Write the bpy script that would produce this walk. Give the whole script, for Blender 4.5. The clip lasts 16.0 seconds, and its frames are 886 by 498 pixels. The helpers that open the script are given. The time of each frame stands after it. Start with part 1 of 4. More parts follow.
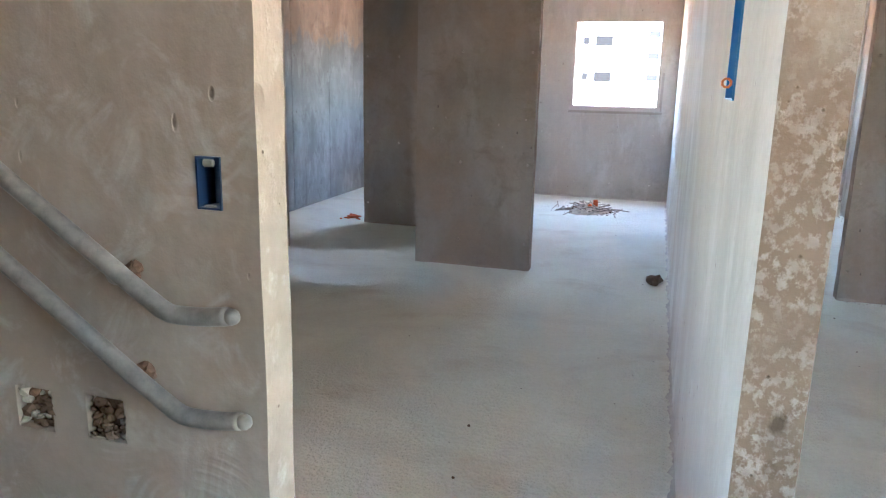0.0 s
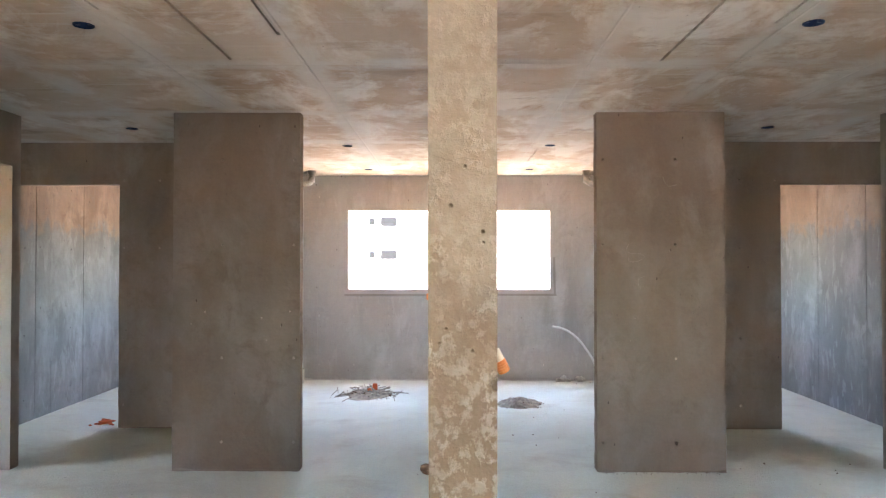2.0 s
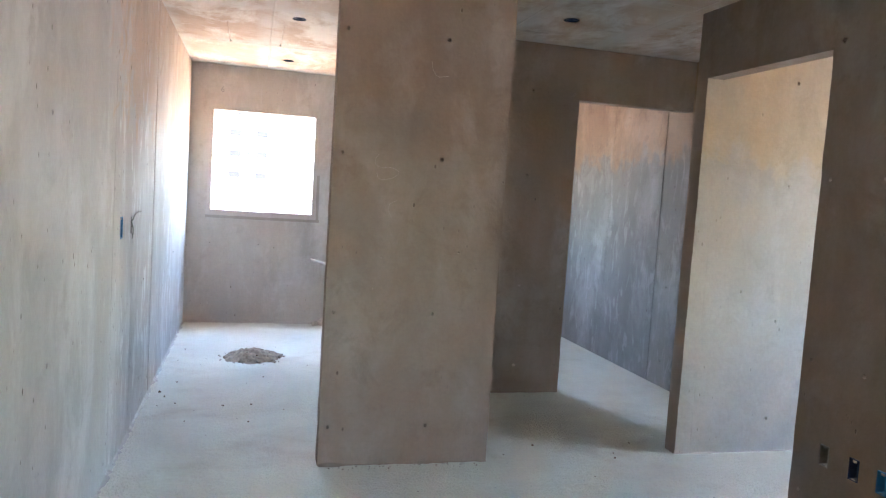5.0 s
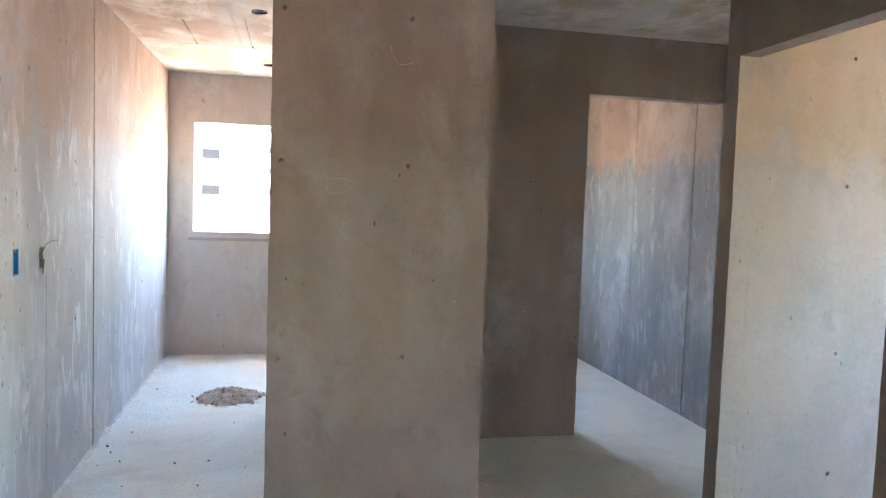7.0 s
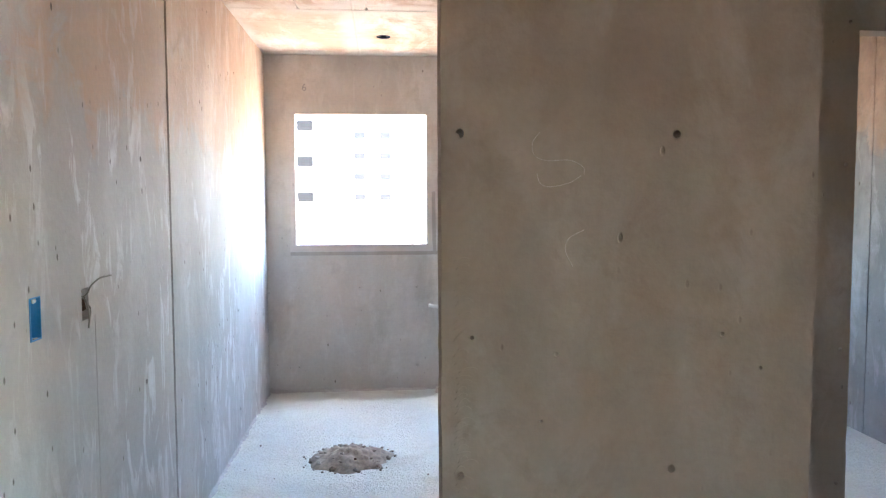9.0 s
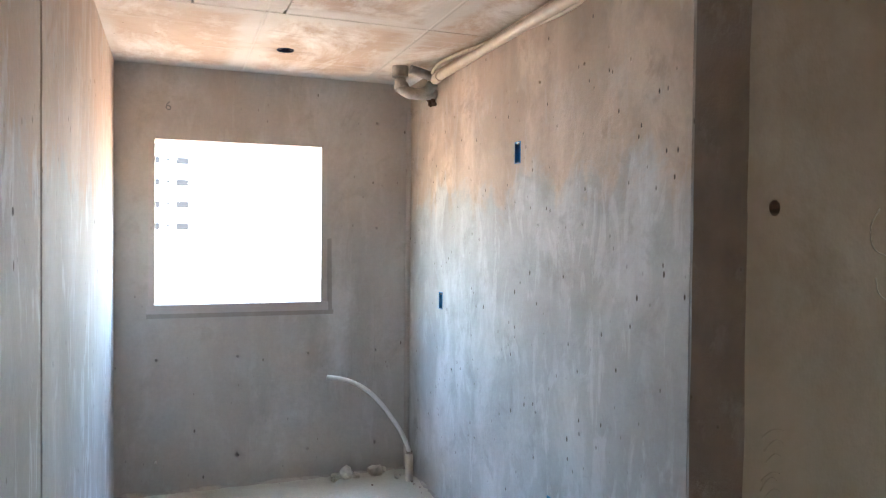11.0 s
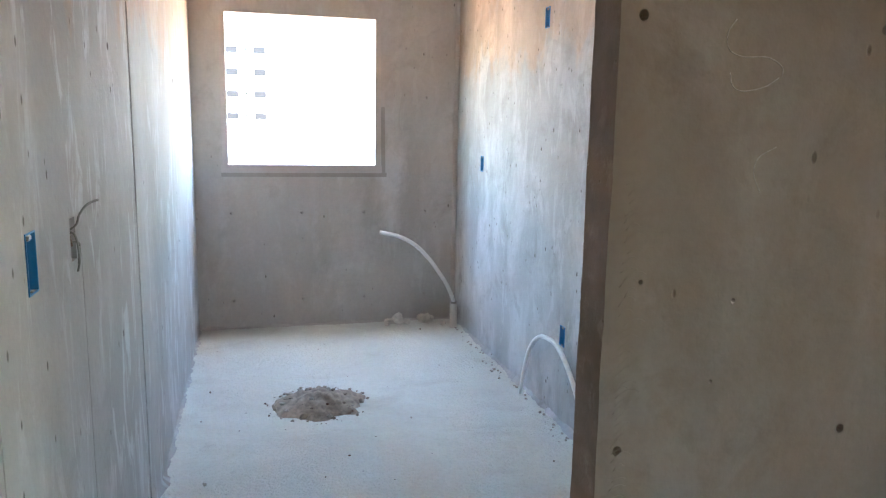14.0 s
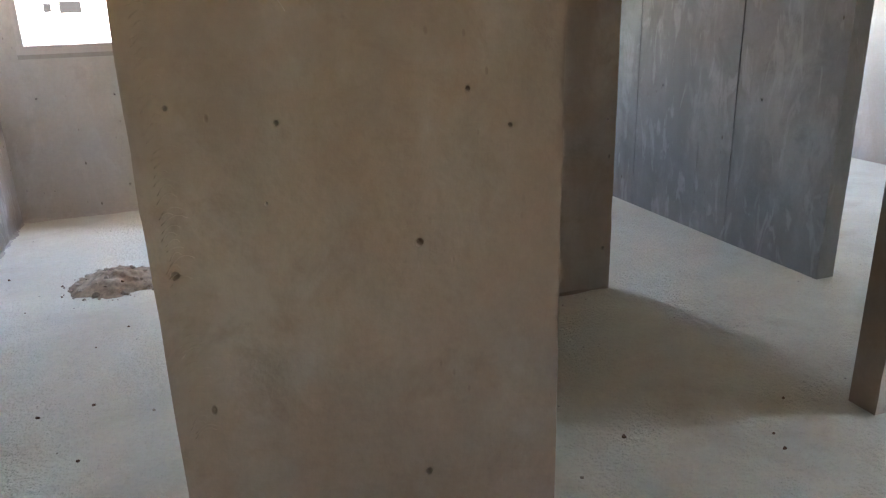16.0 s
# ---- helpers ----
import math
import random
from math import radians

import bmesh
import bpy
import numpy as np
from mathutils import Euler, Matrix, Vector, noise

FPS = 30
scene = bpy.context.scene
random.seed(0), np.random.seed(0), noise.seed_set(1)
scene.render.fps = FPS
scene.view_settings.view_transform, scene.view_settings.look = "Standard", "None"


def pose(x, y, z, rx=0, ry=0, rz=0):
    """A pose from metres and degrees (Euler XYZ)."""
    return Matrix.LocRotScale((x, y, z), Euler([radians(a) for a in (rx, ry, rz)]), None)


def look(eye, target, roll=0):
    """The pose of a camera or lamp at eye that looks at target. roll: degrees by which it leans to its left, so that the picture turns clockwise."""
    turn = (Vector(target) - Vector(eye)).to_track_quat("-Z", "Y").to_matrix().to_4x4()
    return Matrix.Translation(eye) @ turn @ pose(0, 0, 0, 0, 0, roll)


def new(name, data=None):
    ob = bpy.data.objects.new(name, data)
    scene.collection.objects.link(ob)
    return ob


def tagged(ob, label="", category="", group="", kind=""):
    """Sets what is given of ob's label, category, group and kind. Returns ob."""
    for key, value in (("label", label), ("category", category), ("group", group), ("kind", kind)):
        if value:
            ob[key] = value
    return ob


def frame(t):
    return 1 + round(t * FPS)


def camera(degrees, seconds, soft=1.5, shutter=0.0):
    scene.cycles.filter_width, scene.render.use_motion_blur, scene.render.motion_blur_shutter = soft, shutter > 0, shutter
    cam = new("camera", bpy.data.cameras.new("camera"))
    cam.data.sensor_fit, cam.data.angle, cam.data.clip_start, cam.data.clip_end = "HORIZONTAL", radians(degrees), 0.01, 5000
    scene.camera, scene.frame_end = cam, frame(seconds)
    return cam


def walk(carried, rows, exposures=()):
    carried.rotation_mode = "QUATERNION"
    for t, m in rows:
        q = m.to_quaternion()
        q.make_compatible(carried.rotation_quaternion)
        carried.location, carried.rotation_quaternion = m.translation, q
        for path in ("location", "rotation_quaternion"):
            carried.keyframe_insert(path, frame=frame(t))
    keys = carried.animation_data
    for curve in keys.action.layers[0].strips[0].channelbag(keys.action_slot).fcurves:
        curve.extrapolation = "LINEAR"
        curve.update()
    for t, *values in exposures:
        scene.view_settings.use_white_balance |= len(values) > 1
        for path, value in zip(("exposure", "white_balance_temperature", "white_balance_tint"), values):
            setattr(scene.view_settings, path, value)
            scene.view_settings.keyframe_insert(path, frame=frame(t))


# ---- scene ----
cam = camera(63.0, 16.0, soft=1.25)
# seconds, eye, target, roll
PATH = [
    (0, (0.997, 0.306, 1.378), (0.444, 2.173, 0.923), 1.2),
    (0.5, (1.03, 0.252, 1.429), (0.521, 2.174, 1.215), 1.2),
    (1, (1.054, 0.236, 1.469), (0.579, 2.178, 1.536), 1.3),
    (1.5, (1.096, 0.26, 1.491), (0.744, 2.228, 1.55), 0.3),
    (2, (1.181, 0.44, 1.475), (1.161, 2.44, 1.505), 0.0),
    (2.5, (1.277, 0.701, 1.506), (1.613, 2.672, 1.545), -0.5),
    (2.6, (1.302, 0.754, 1.484), (1.66, 2.721, 1.528), -0.4),
    (3, (1.419, 0.996, 1.493), (1.688, 2.977, 1.535), 0.6),
    (3.5, (1.554, 1.241, 1.461), (1.79, 3.227, 1.447), 1.9),
    (4, (1.616, 1.473, 1.423), (1.892, 3.451, 1.329), 2.1),
    (4.5, (1.716, 1.735, 1.384), (2.058, 3.701, 1.248), 3.0),
    (5, (1.843, 1.929, 1.408), (2.353, 3.857, 1.256), 3.7),
    (7.5, (2.325, 2.808, 1.433), (2.638, 4.78, 1.314), 0.4),
    (8, (2.296, 3.132, 1.422), (2.411, 5.125, 1.304), -0.5),
    (10.5, (1.625, 4.7, 1.444), (2.16, 6.623, 1.307), 0.5),
    (11, (1.538, 4.795, 1.542), (2.235, 6.669, 1.502), 0.6),
    (11.5, (1.513, 4.823, 1.616), (2.222, 6.692, 1.663), 1.2),
    (12, (1.498, 4.808, 1.633), (2.195, 6.681, 1.717), 1.8),
    (12.5, (1.517, 4.768, 1.573), (2.199, 6.648, 1.582), 2.0),
    (13, (1.575, 4.644, 1.502), (2.142, 6.559, 1.399), 1.5),
    (13.5, (1.606, 4.503, 1.439), (2.118, 6.419, 1.18), 1.3),
    (14, (1.599, 4.349, 1.386), (2.098, 6.257, 1.052), 1.1),
    (14.5, (1.649, 4.199, 1.346), (2.142, 6.078, 0.868), -0.3),
    (15, (1.848, 4.078, 1.315), (2.346, 5.933, 0.759), -2.0),
    (15.5, (2.078, 4.003, 1.293), (2.609, 5.837, 0.697), -0.2),
    (16, (2.307, 4.071, 1.277), (2.931, 5.86, 0.638), -1.8),
]
EXPOSURES = [(0, 6.2, 5700, 10), (0.5, 6.15, 5900, 10.5), (1.5, 6.2, 6100, 10.5), (2, 6.2, 6350, 11), (3, 5.95, 5950, 10.5), (3.5, 5.45, 5950, 10), (4, 5.85, 5950, 10), (5, 6.15, 5950, 10), (8, 6.3, 5950, 10),
             (10.5, 5.5, 5950, 6), (12.5, 5.4, 5750, 5), (14, 5.65, 5900, 6), (15, 5.6, 6400, 10), (16, 5.68, 6900, 11.5)]
walk(cam, [(t, look(eye, target, roll)) for t, eye, target, roll in PATH], EXPOSURES)

# ---- world, sun, exposure ----
SUN_UP = 79.0
world = bpy.data.worlds.new("world")
scene.world = world
world.use_nodes = True
wn, wl = world.node_tree.nodes, world.node_tree.links
sky = wn.new("ShaderNodeTexSky")
sky.sky_type = "NISHITA"
sky.sun_disc = False
sky.air_density, sky.dust_density = 1.6, 2.2
sky.sun_elevation, sky.sun_rotation = radians(SUN_UP), radians(180)
wn["Background"].inputs["Strength"].default_value = 0.15
wl.new(sky.outputs[0], wn["Background"].inputs["Color"])
sun_data = bpy.data.lights.new("sun", "SUN")
sun_data.energy, sun_data.angle, sun_data.color = 2.1, radians(0.5), (1.0, 0.95, 0.88)
new("sun", sun_data).matrix_world = look((0, -40 * math.cos(radians(SUN_UP)), 40 * math.sin(radians(SUN_UP))), (0, 0, 0))


# ---- materials ----
class Nodes:
    def __init__(self, name):
        self.mat = bpy.data.materials.new(name)
        self.mat.use_nodes = True
        self.n, self.l = self.mat.node_tree.nodes, self.mat.node_tree.links
        self.bsdf = self.n["Principled BSDF"]
        self.where = self.n.new("ShaderNodeTexCoord").outputs["Object"]

    def put(self, socket, value):
        if isinstance(value, bpy.types.NodeSocket):
            self.l.new(value, socket)
        elif isinstance(value, tuple) and len(value) == 3 and socket.type == "RGBA":
            socket.default_value = (*value, 1)
        else:
            socket.default_value = value

    def stretched(self, scale):
        node = self.n.new("ShaderNodeMapping")
        node.inputs["Scale"].default_value = scale
        self.l.new(self.where, node.inputs["Vector"])
        return node.outputs[0]

    def noise(self, scale, detail=4.0, rough=0.55, vector=None, distortion=0.0):
        node = self.n.new("ShaderNodeTexNoise")
        self.put(node.inputs["Vector"], vector or self.where)
        node.inputs["Scale"].default_value, node.inputs["Detail"].default_value = scale, detail
        node.inputs["Roughness"].default_value, node.inputs["Distortion"].default_value = rough, distortion
        return node.outputs["Fac"]

    def cells(self, scale, vector=None):
        node = self.n.new("ShaderNodeTexVoronoi")
        self.put(node.inputs["Vector"], vector or self.where)
        node.inputs["Scale"].default_value = scale
        return node.outputs["Distance"]

    def ramp(self, fac, low, high, a=0.0, b=1.0):
        node = self.n.new("ShaderNodeMapRange")
        for key, value in zip(("Value", "From Min", "From Max", "To Min", "To Max"), (fac, low, high, a, b)):
            self.put(node.inputs[key], value)
        return node.outputs[0]

    def mix(self, fac, a, b, kind="MIX"):
        node = self.n.new("ShaderNodeMix")
        node.data_type, node.blend_type = "RGBA", kind
        self.put(node.inputs["Factor"], fac)
        self.put(node.inputs[6], a)
        self.put(node.inputs[7], b)
        return node.outputs[2]

    def math(self, kind, a, b):
        node = self.n.new("ShaderNodeMath")
        node.operation = kind
        self.put(node.inputs[0], a)
        self.put(node.inputs[1], b)
        return node.outputs[0]

    def height(self):
        node = self.n.new("ShaderNodeSeparateXYZ")
        self.l.new(self.where, node.inputs[0])
        return node.outputs["Z"]

    def done(self, colour, rough=0.85, bumps=(), metal=0.0, specular=0.3):
        self.put(self.bsdf.inputs["Base Color"], colour)
        self.put(self.bsdf.inputs["Roughness"], rough)
        self.put(self.bsdf.inputs["Metallic"], metal)
        self.put(self.bsdf.inputs["Specular IOR Level"], specular)
        last = None
        for fac, strength, distance in bumps:
            node = self.n.new("ShaderNodeBump")
            node.inputs["Strength"].default_value, node.inputs["Distance"].default_value = strength, distance
            self.l.new(fac, node.inputs["Height"])
            if last:
                self.l.new(last, node.inputs["Normal"])
            last = node.outputs[0]
        if last:
            self.l.new(last, self.bsdf.inputs["Normal"])
        return self.mat


def concrete(name, base, dark, pale, streak=0.5, pores=0.6, stain=None, drips=0.0, warm_top=None, swirl=0.0, slits=0.4):
    """Cast concrete: cloudy tone, runs of slurry, air holes, fine grain. A (height, colour, from y) tuple paints warm
    bounced light above a ragged line.
    """
    m = Nodes(name)
    cloud = m.ramp(m.noise(0.9, 5, 0.55, distortion=0.5), 0.34, 0.64)
    colour = m.mix(cloud, dark, base)
    runs = m.noise(1.0, 3, 0.55, m.stretched((3.2, 3.2, 0.5)), 0.3)
    colour = m.mix(m.math("MULTIPLY", m.ramp(runs, 0.45, 0.68), 0.6 * streak), colour, pale)
    patch = m.noise(2.7, 6, 0.62, m.stretched((1, 1, 0.5)), 0.35)
    colour = m.mix(m.math("MULTIPLY", m.ramp(patch, 0.5, 0.64), streak), colour, pale)
    blot = m.noise(4.4, 6, 0.68, distortion=0.5)
    colour = m.mix(m.math("MULTIPLY", m.ramp(blot, 0.53, 0.68), 0.75), colour, dark)
    if stain:
        mark = m.noise(1.3, 6, 0.62, m.stretched((1, 1, 0.6)), 0.4)
        colour = m.mix(m.math("MULTIPLY", m.ramp(mark, 0.44, 0.6), 0.75), colour, stain)
    bumps = [(runs, 0.2, 0.012), (m.noise(9, 5, 0.6), 0.22, 0.02)]
    # warm ground-bounced light painted into the upper wall, darker ragged lap below
    if warm_top:
        at, tint, start = warm_top
        split = m.n.new("ShaderNodeSeparateXYZ")
        m.l.new(m.where, split.inputs[0])
        wave = m.noise(3.1, 6, 0.7, m.stretched((1, 1, 1.6)), 1.2)
        lobes = m.noise(1.0, 3, 0.5, m.stretched((5.5, 5.5, 1.2)), 0.4)
        level = m.math("ADD", split.outputs["Z"], m.math("ADD", m.ramp(wave, 0.25, 0.75, -0.10, 0.10), m.ramp(lobes, 0.3, 0.7, -0.11, 0.11)))
        up = m.ramp(level, at - 0.07, at + 0.07)
        along = m.ramp(m.math("ADD", split.outputs["Y"], m.ramp(wave, 0.25, 0.75, -0.5, 0.5)), start - 0.2, start + 0.2)
        colour = m.mix(m.math("MULTIPLY", up, along), colour, m.mix(1.0, colour, tint, "MULTIPLY"))
        lap = m.math("MULTIPLY", m.ramp(level, at - 0.16, at - 0.03), m.ramp(level, at - 0.03, at + 0.01, 1.0, 0.0))
        colour = m.mix(m.math("MULTIPLY", m.math("MULTIPLY", lap, along), m.ramp(m.noise(2.3, 4, 0.6), 0.42, 0.6, 0.0, 0.55)), colour, dark)
    if drips:
        strokes = m.noise(1.0, 5, 0.6, m.stretched((11, 11, 3.4)), 0.9)
        patches = m.ramp(m.noise(1.6, 4, 0.6), 0.36, 0.54)
        if warm_top:
            patches = m.math("MULTIPLY", patches, m.math("MULTIPLY", m.ramp(along, 0, 1, 0.15, 1.0), m.ramp(up, 0, 1, 1.0, 0.35)))
        wet = m.math("MULTIPLY", m.math("MULTIPLY", m.ramp(strokes, 0.54, 0.62), patches), drips)
        colour = m.mix(wet, colour, pale)
        bumps.append((wet, 0.3, 0.004))
    if swirl:
        sweep = m.cells(3.6, m.stretched((1, 1, 1.25)))
        arcs = m.math("SINE", m.math("MULTIPLY", sweep, 95.0), 0.0)
        worn = m.math("MULTIPLY", m.ramp(arcs, -0.2, 1.0), m.math("MULTIPLY", m.ramp(m.noise(3.4, 4, 0.6), 0.57, 0.68), m.ramp(sweep, 0.15, 0.35)))
        dents = m.noise(9, 2, 0.45, m.stretched((1, 1, 0.7)), 0.3)
        colour = m.mix(m.ramp(dents, 0.5, 0.7, 0.0, 0.3), colour, dark)
        colour = m.mix(m.ramp(m.noise(6.5, 5, 0.65, distortion=1.2), 0.52, 0.66, 0.0, 0.55), colour, pale)
        bumps.append((dents, 0.5, 0.022))
        colour = m.mix(m.math("MULTIPLY", worn, swirl * 0.7), colour, pale)
        bumps.append((worn, 0.5 * swirl, 0.004))
        nick = m.ramp(m.cells(13.0, m.stretched((1.5, 1.5, 0.55))), 0.05, 0.10, 1.0, 0.0)
        nick = m.math("MULTIPLY", nick, m.ramp(m.noise(3.0, 4, 0.6), 0.5, 0.56))
        colour = m.mix(m.math("MULTIPLY", nick, 0.8), colour, (0.09, 0.075, 0.06))
        bumps.append((m.ramp(nick, 0, 1, 1, 0), 0.8, 0.008))
    mottle = m.noise(11, 5, 0.62, distortion=0.5)
    colour = m.mix(m.ramp(mottle, 0.5, 0.7, 0.0, 0.2), colour, dark)
    fleck = m.noise(52, 4, 0.65)
    colour = m.mix(m.ramp(fleck, 0.3, 0.7, 0.08, 0.0), colour, (0.06, 0.05, 0.045))
    pit = m.math("MULTIPLY", m.ramp(m.cells(8.0, m.stretched((1, 1, 0.5))), 0.03, 0.055, 1.0, 0.0), pores)
    fine = m.math("MULTIPLY", m.ramp(m.cells(20.0, m.stretched((1, 1, 0.5))), 0.055, 0.11, 1.0, 0.0), m.ramp(m.noise(2.2, 3), 0.57 - 0.15 * slits, 0.67 - 0.15 * slits, 0.0, min(1.0, slits)))
    pit = m.math("MAXIMUM", pit, fine)
    colour = m.mix(pit, colour, (0.10, 0.08, 0.065))
    bumps += [(m.noise(90, 4, 0.65), 0.1, 0.004), (m.ramp(pit, 0, 1, 1, 0), 0.6, 0.006)]
    return m.done(colour, m.ramp(cloud, 0, 1, 0.92, 0.74), bumps)


# tint for the bounced light painted on the upper walls
WARM_BOUNCE = (1.07, 0.86, 0.69)
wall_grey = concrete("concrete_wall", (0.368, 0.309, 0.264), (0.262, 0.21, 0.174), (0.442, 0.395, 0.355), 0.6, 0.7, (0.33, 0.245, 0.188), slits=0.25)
wall_north_mat = concrete("concrete_north", (0.58, 0.55, 0.505), (0.44, 0.41, 0.365), (0.68, 0.66, 0.63), 0.7, 0.7, (0.53, 0.485, 0.43), 0.25)
wall_pale = concrete("concrete_pale", (0.53, 0.505, 0.475), (0.44, 0.41, 0.38), (0.62, 0.60, 0.58), 0.6, 0.6, (0.47, 0.38, 0.31))
wall_party_mat = concrete("concrete_party", (0.485, 0.48, 0.472), (0.385, 0.37, 0.354), (0.63, 0.63, 0.625), 0.5, 0.9, (0.445, 0.40, 0.36), 0.8, (1.70, WARM_BOUNCE, 5.6), 0.0, 0.8)
wall_kitchen_mat = concrete("concrete_kitchen", (0.46, 0.455, 0.44), (0.34, 0.325, 0.305), (0.63, 0.63, 0.62), 0.6, 1.0, None, 0.42, (1.74, WARM_BOUNCE, -20.0), 0.0, 1.1)
# bedroom wall: its dim light is put into a darker base colour
wall_dim_mat = concrete("concrete_bedroom", (0.255, 0.255, 0.25), (0.17, 0.168, 0.165), (0.41, 0.415, 0.41), 0.35, 0.8, None, 0.35, (1.80, (1.32, 0.98, 0.74), -20.0))
wall_cross_mat = concrete("concrete_cross", (0.50, 0.49, 0.465), (0.40, 0.378, 0.345), (0.60, 0.595, 0.58), 0.6, 0.4, (0.53, 0.46, 0.37), 0.1, (1.68, (1.02, 0.92, 0.74), -20.0))
wall_front = concrete("concrete_hall", (0.375, 0.342, 0.315), (0.27, 0.24, 0.215), (0.46, 0.44, 0.42), 0.5, 1.0, (0.30, 0.24, 0.195), 0.0, None, 0.5, 0.8)


def slab_underside():
    """Ceiling cast on plywood boards: board seams, each board stained its own way."""
    m = Nodes("concrete_ceiling")
    at = m.n.new("ShaderNodeMapping")
    at.inputs["Scale"].default_value, at.inputs["Location"].default_value = (1, 1, 0), (7.084, 8.4, 0)
    m.l.new(m.where, at.inputs["Vector"])

    def boards(gap):
        node = m.n.new("ShaderNodeTexBrick")
        node.offset = 0.0
        m.l.new(at.outputs[0], node.inputs["Vector"])
        for key, value in (("Scale", 1.0), ("Mortar Size", gap), ("Mortar Smooth", 1.0), ("Brick Width", 0.75), ("Row Height", 1.265)):
            node.inputs[key].default_value = value
        node.inputs["Color1"].default_value, node.inputs["Color2"].default_value = (0.0, 0.0, 0.0, 1), (1, 1, 1, 1)
        return node.outputs["Fac"], node.outputs["Color"]

    seam, own = boards(0.012)
    margin = boards(0.17)[0]
    cloud = m.noise(1.6, 7, 0.66, distortion=0.3)
    colour = m.mix(m.ramp(cloud, 0.36, 0.62), (0.385, 0.272, 0.185), (0.51, 0.405, 0.315))
    colour = m.mix(m.math("MULTIPLY", own, 0.4), colour, (0.62, 0.545, 0.455))
    white = m.noise(2.2, 8, 0.7, m.stretched((1.0, 0.6, 1)), 0.35)
    colour = m.mix(m.ramp(white, 0.47, 0.6, 0, 0.8), colour, (0.72, 0.69, 0.64))
    grime = m.noise(2.9, 7, 0.7, m.stretched((0.6, 1.2, 1)), 0.3)
    colour = m.mix(m.ramp(grime, 0.56, 0.7, 0, 0.7), colour, (0.29, 0.215, 0.155))
    lines = m.noise(1.0, 5, 0.6, m.stretched((1.2, 22, 1)))
    colour = m.mix(m.ramp(lines, 0.6, 0.72, 0, 0.3), colour, (0.70, 0.66, 0.60))
    colour = m.mix(m.math("MULTIPLY", seam, 0.4), colour, (0.68, 0.64, 0.58))
    ragged_edge = m.math("MULTIPLY", margin, m.ramp(m.noise(2.6, 6, 0.65, distortion=0.6), 0.36, 0.6, 0.15, 1.0))
    colour = m.mix(m.ramp(ragged_edge, 0.1, 0.6, 0.0, 0.75), colour, (0.59, 0.56, 0.515))
    pit = m.ramp(m.cells(10), 0.03, 0.05, 0.7, 0.0)
    colour = m.mix(pit, colour, (0.12, 0.09, 0.07))
    return m.done(colour, 0.85, [(seam, 0.5, 0.006), (white, 0.2, 0.01), (m.noise(90, 4, 0.7), 0.2, 0.004)])


ceiling_mat = slab_underside()


def edge_material(name, base, chip, low, high, scale, skin=None):
    m = Nodes(name)
    patch = m.math("MULTIPLY", m.ramp(m.noise(scale, 8, 0.66, m.stretched((1, 1, 0.8))), low, high), m.ramp(m.noise(13, 4, 0.6), 0.38, 0.62, 0.2, 1.0))
    cloud = m.noise(7, 4, 0.6)
    colour = m.mix(m.ramp(cloud, 0.35, 0.65), tuple(c * 0.72 for c in base), base)
    if skin:
        split = m.n.new("ShaderNodeSeparateXYZ")
        m.l.new(m.where, split.inputs[0])
        bare = m.ramp(m.math("ADD", split.outputs["Z"], m.ramp(m.noise(4, 6, 0.7), 0.25, 0.75, -0.5, 0.5)), 1.35, 1.8, 1.0, 0.0)
        colour = m.mix(bare, m.mix(m.ramp(cloud, 0.4, 0.6), tuple(c * 0.85 for c in skin), skin), colour)
        patch = m.math("MULTIPLY", patch, m.ramp(bare, 0, 1, 0.25, 0.85))
    colour = m.mix(patch, colour, chip)
    pit = m.ramp(m.cells(22), 0.03, 0.08, 0.75, 0.0)
    gouge = m.ramp(m.math("ADD", m.cells(10, m.stretched((1, 1, 0.7))), m.ramp(m.noise(30, 3), 0.3, 0.7, -0.05, 0.05)), 0.07, 0.16, 0.7, 0.0)
    pit = m.math("MAXIMUM", pit, m.math("MULTIPLY", gouge, m.ramp(m.noise(3, 2), 0.48, 0.56)))
    colour = m.mix(pit, colour, (0.12, 0.09, 0.06))
    return m.done(colour, 0.9, [(patch, 0.5, 0.004), (m.ramp(pit, 0, 1, 1, 0), 0.7, 0.008), (m.noise(60, 5, 0.7), 0.4, 0.006)])


edge_chipped = edge_material("edge_chipped", (0.315, 0.235, 0.175), (0.485, 0.435, 0.385), 0.49, 0.585, 62, (0.38, 0.33, 0.28))
edge_brown = edge_material("edge_brown", (0.27, 0.195, 0.145), (0.34, 0.275, 0.22), 0.55, 0.7, 14)
edge_tan = edge_material("edge_tan", (0.37, 0.302, 0.25), (0.47, 0.415, 0.365), 0.55, 0.7, 18)


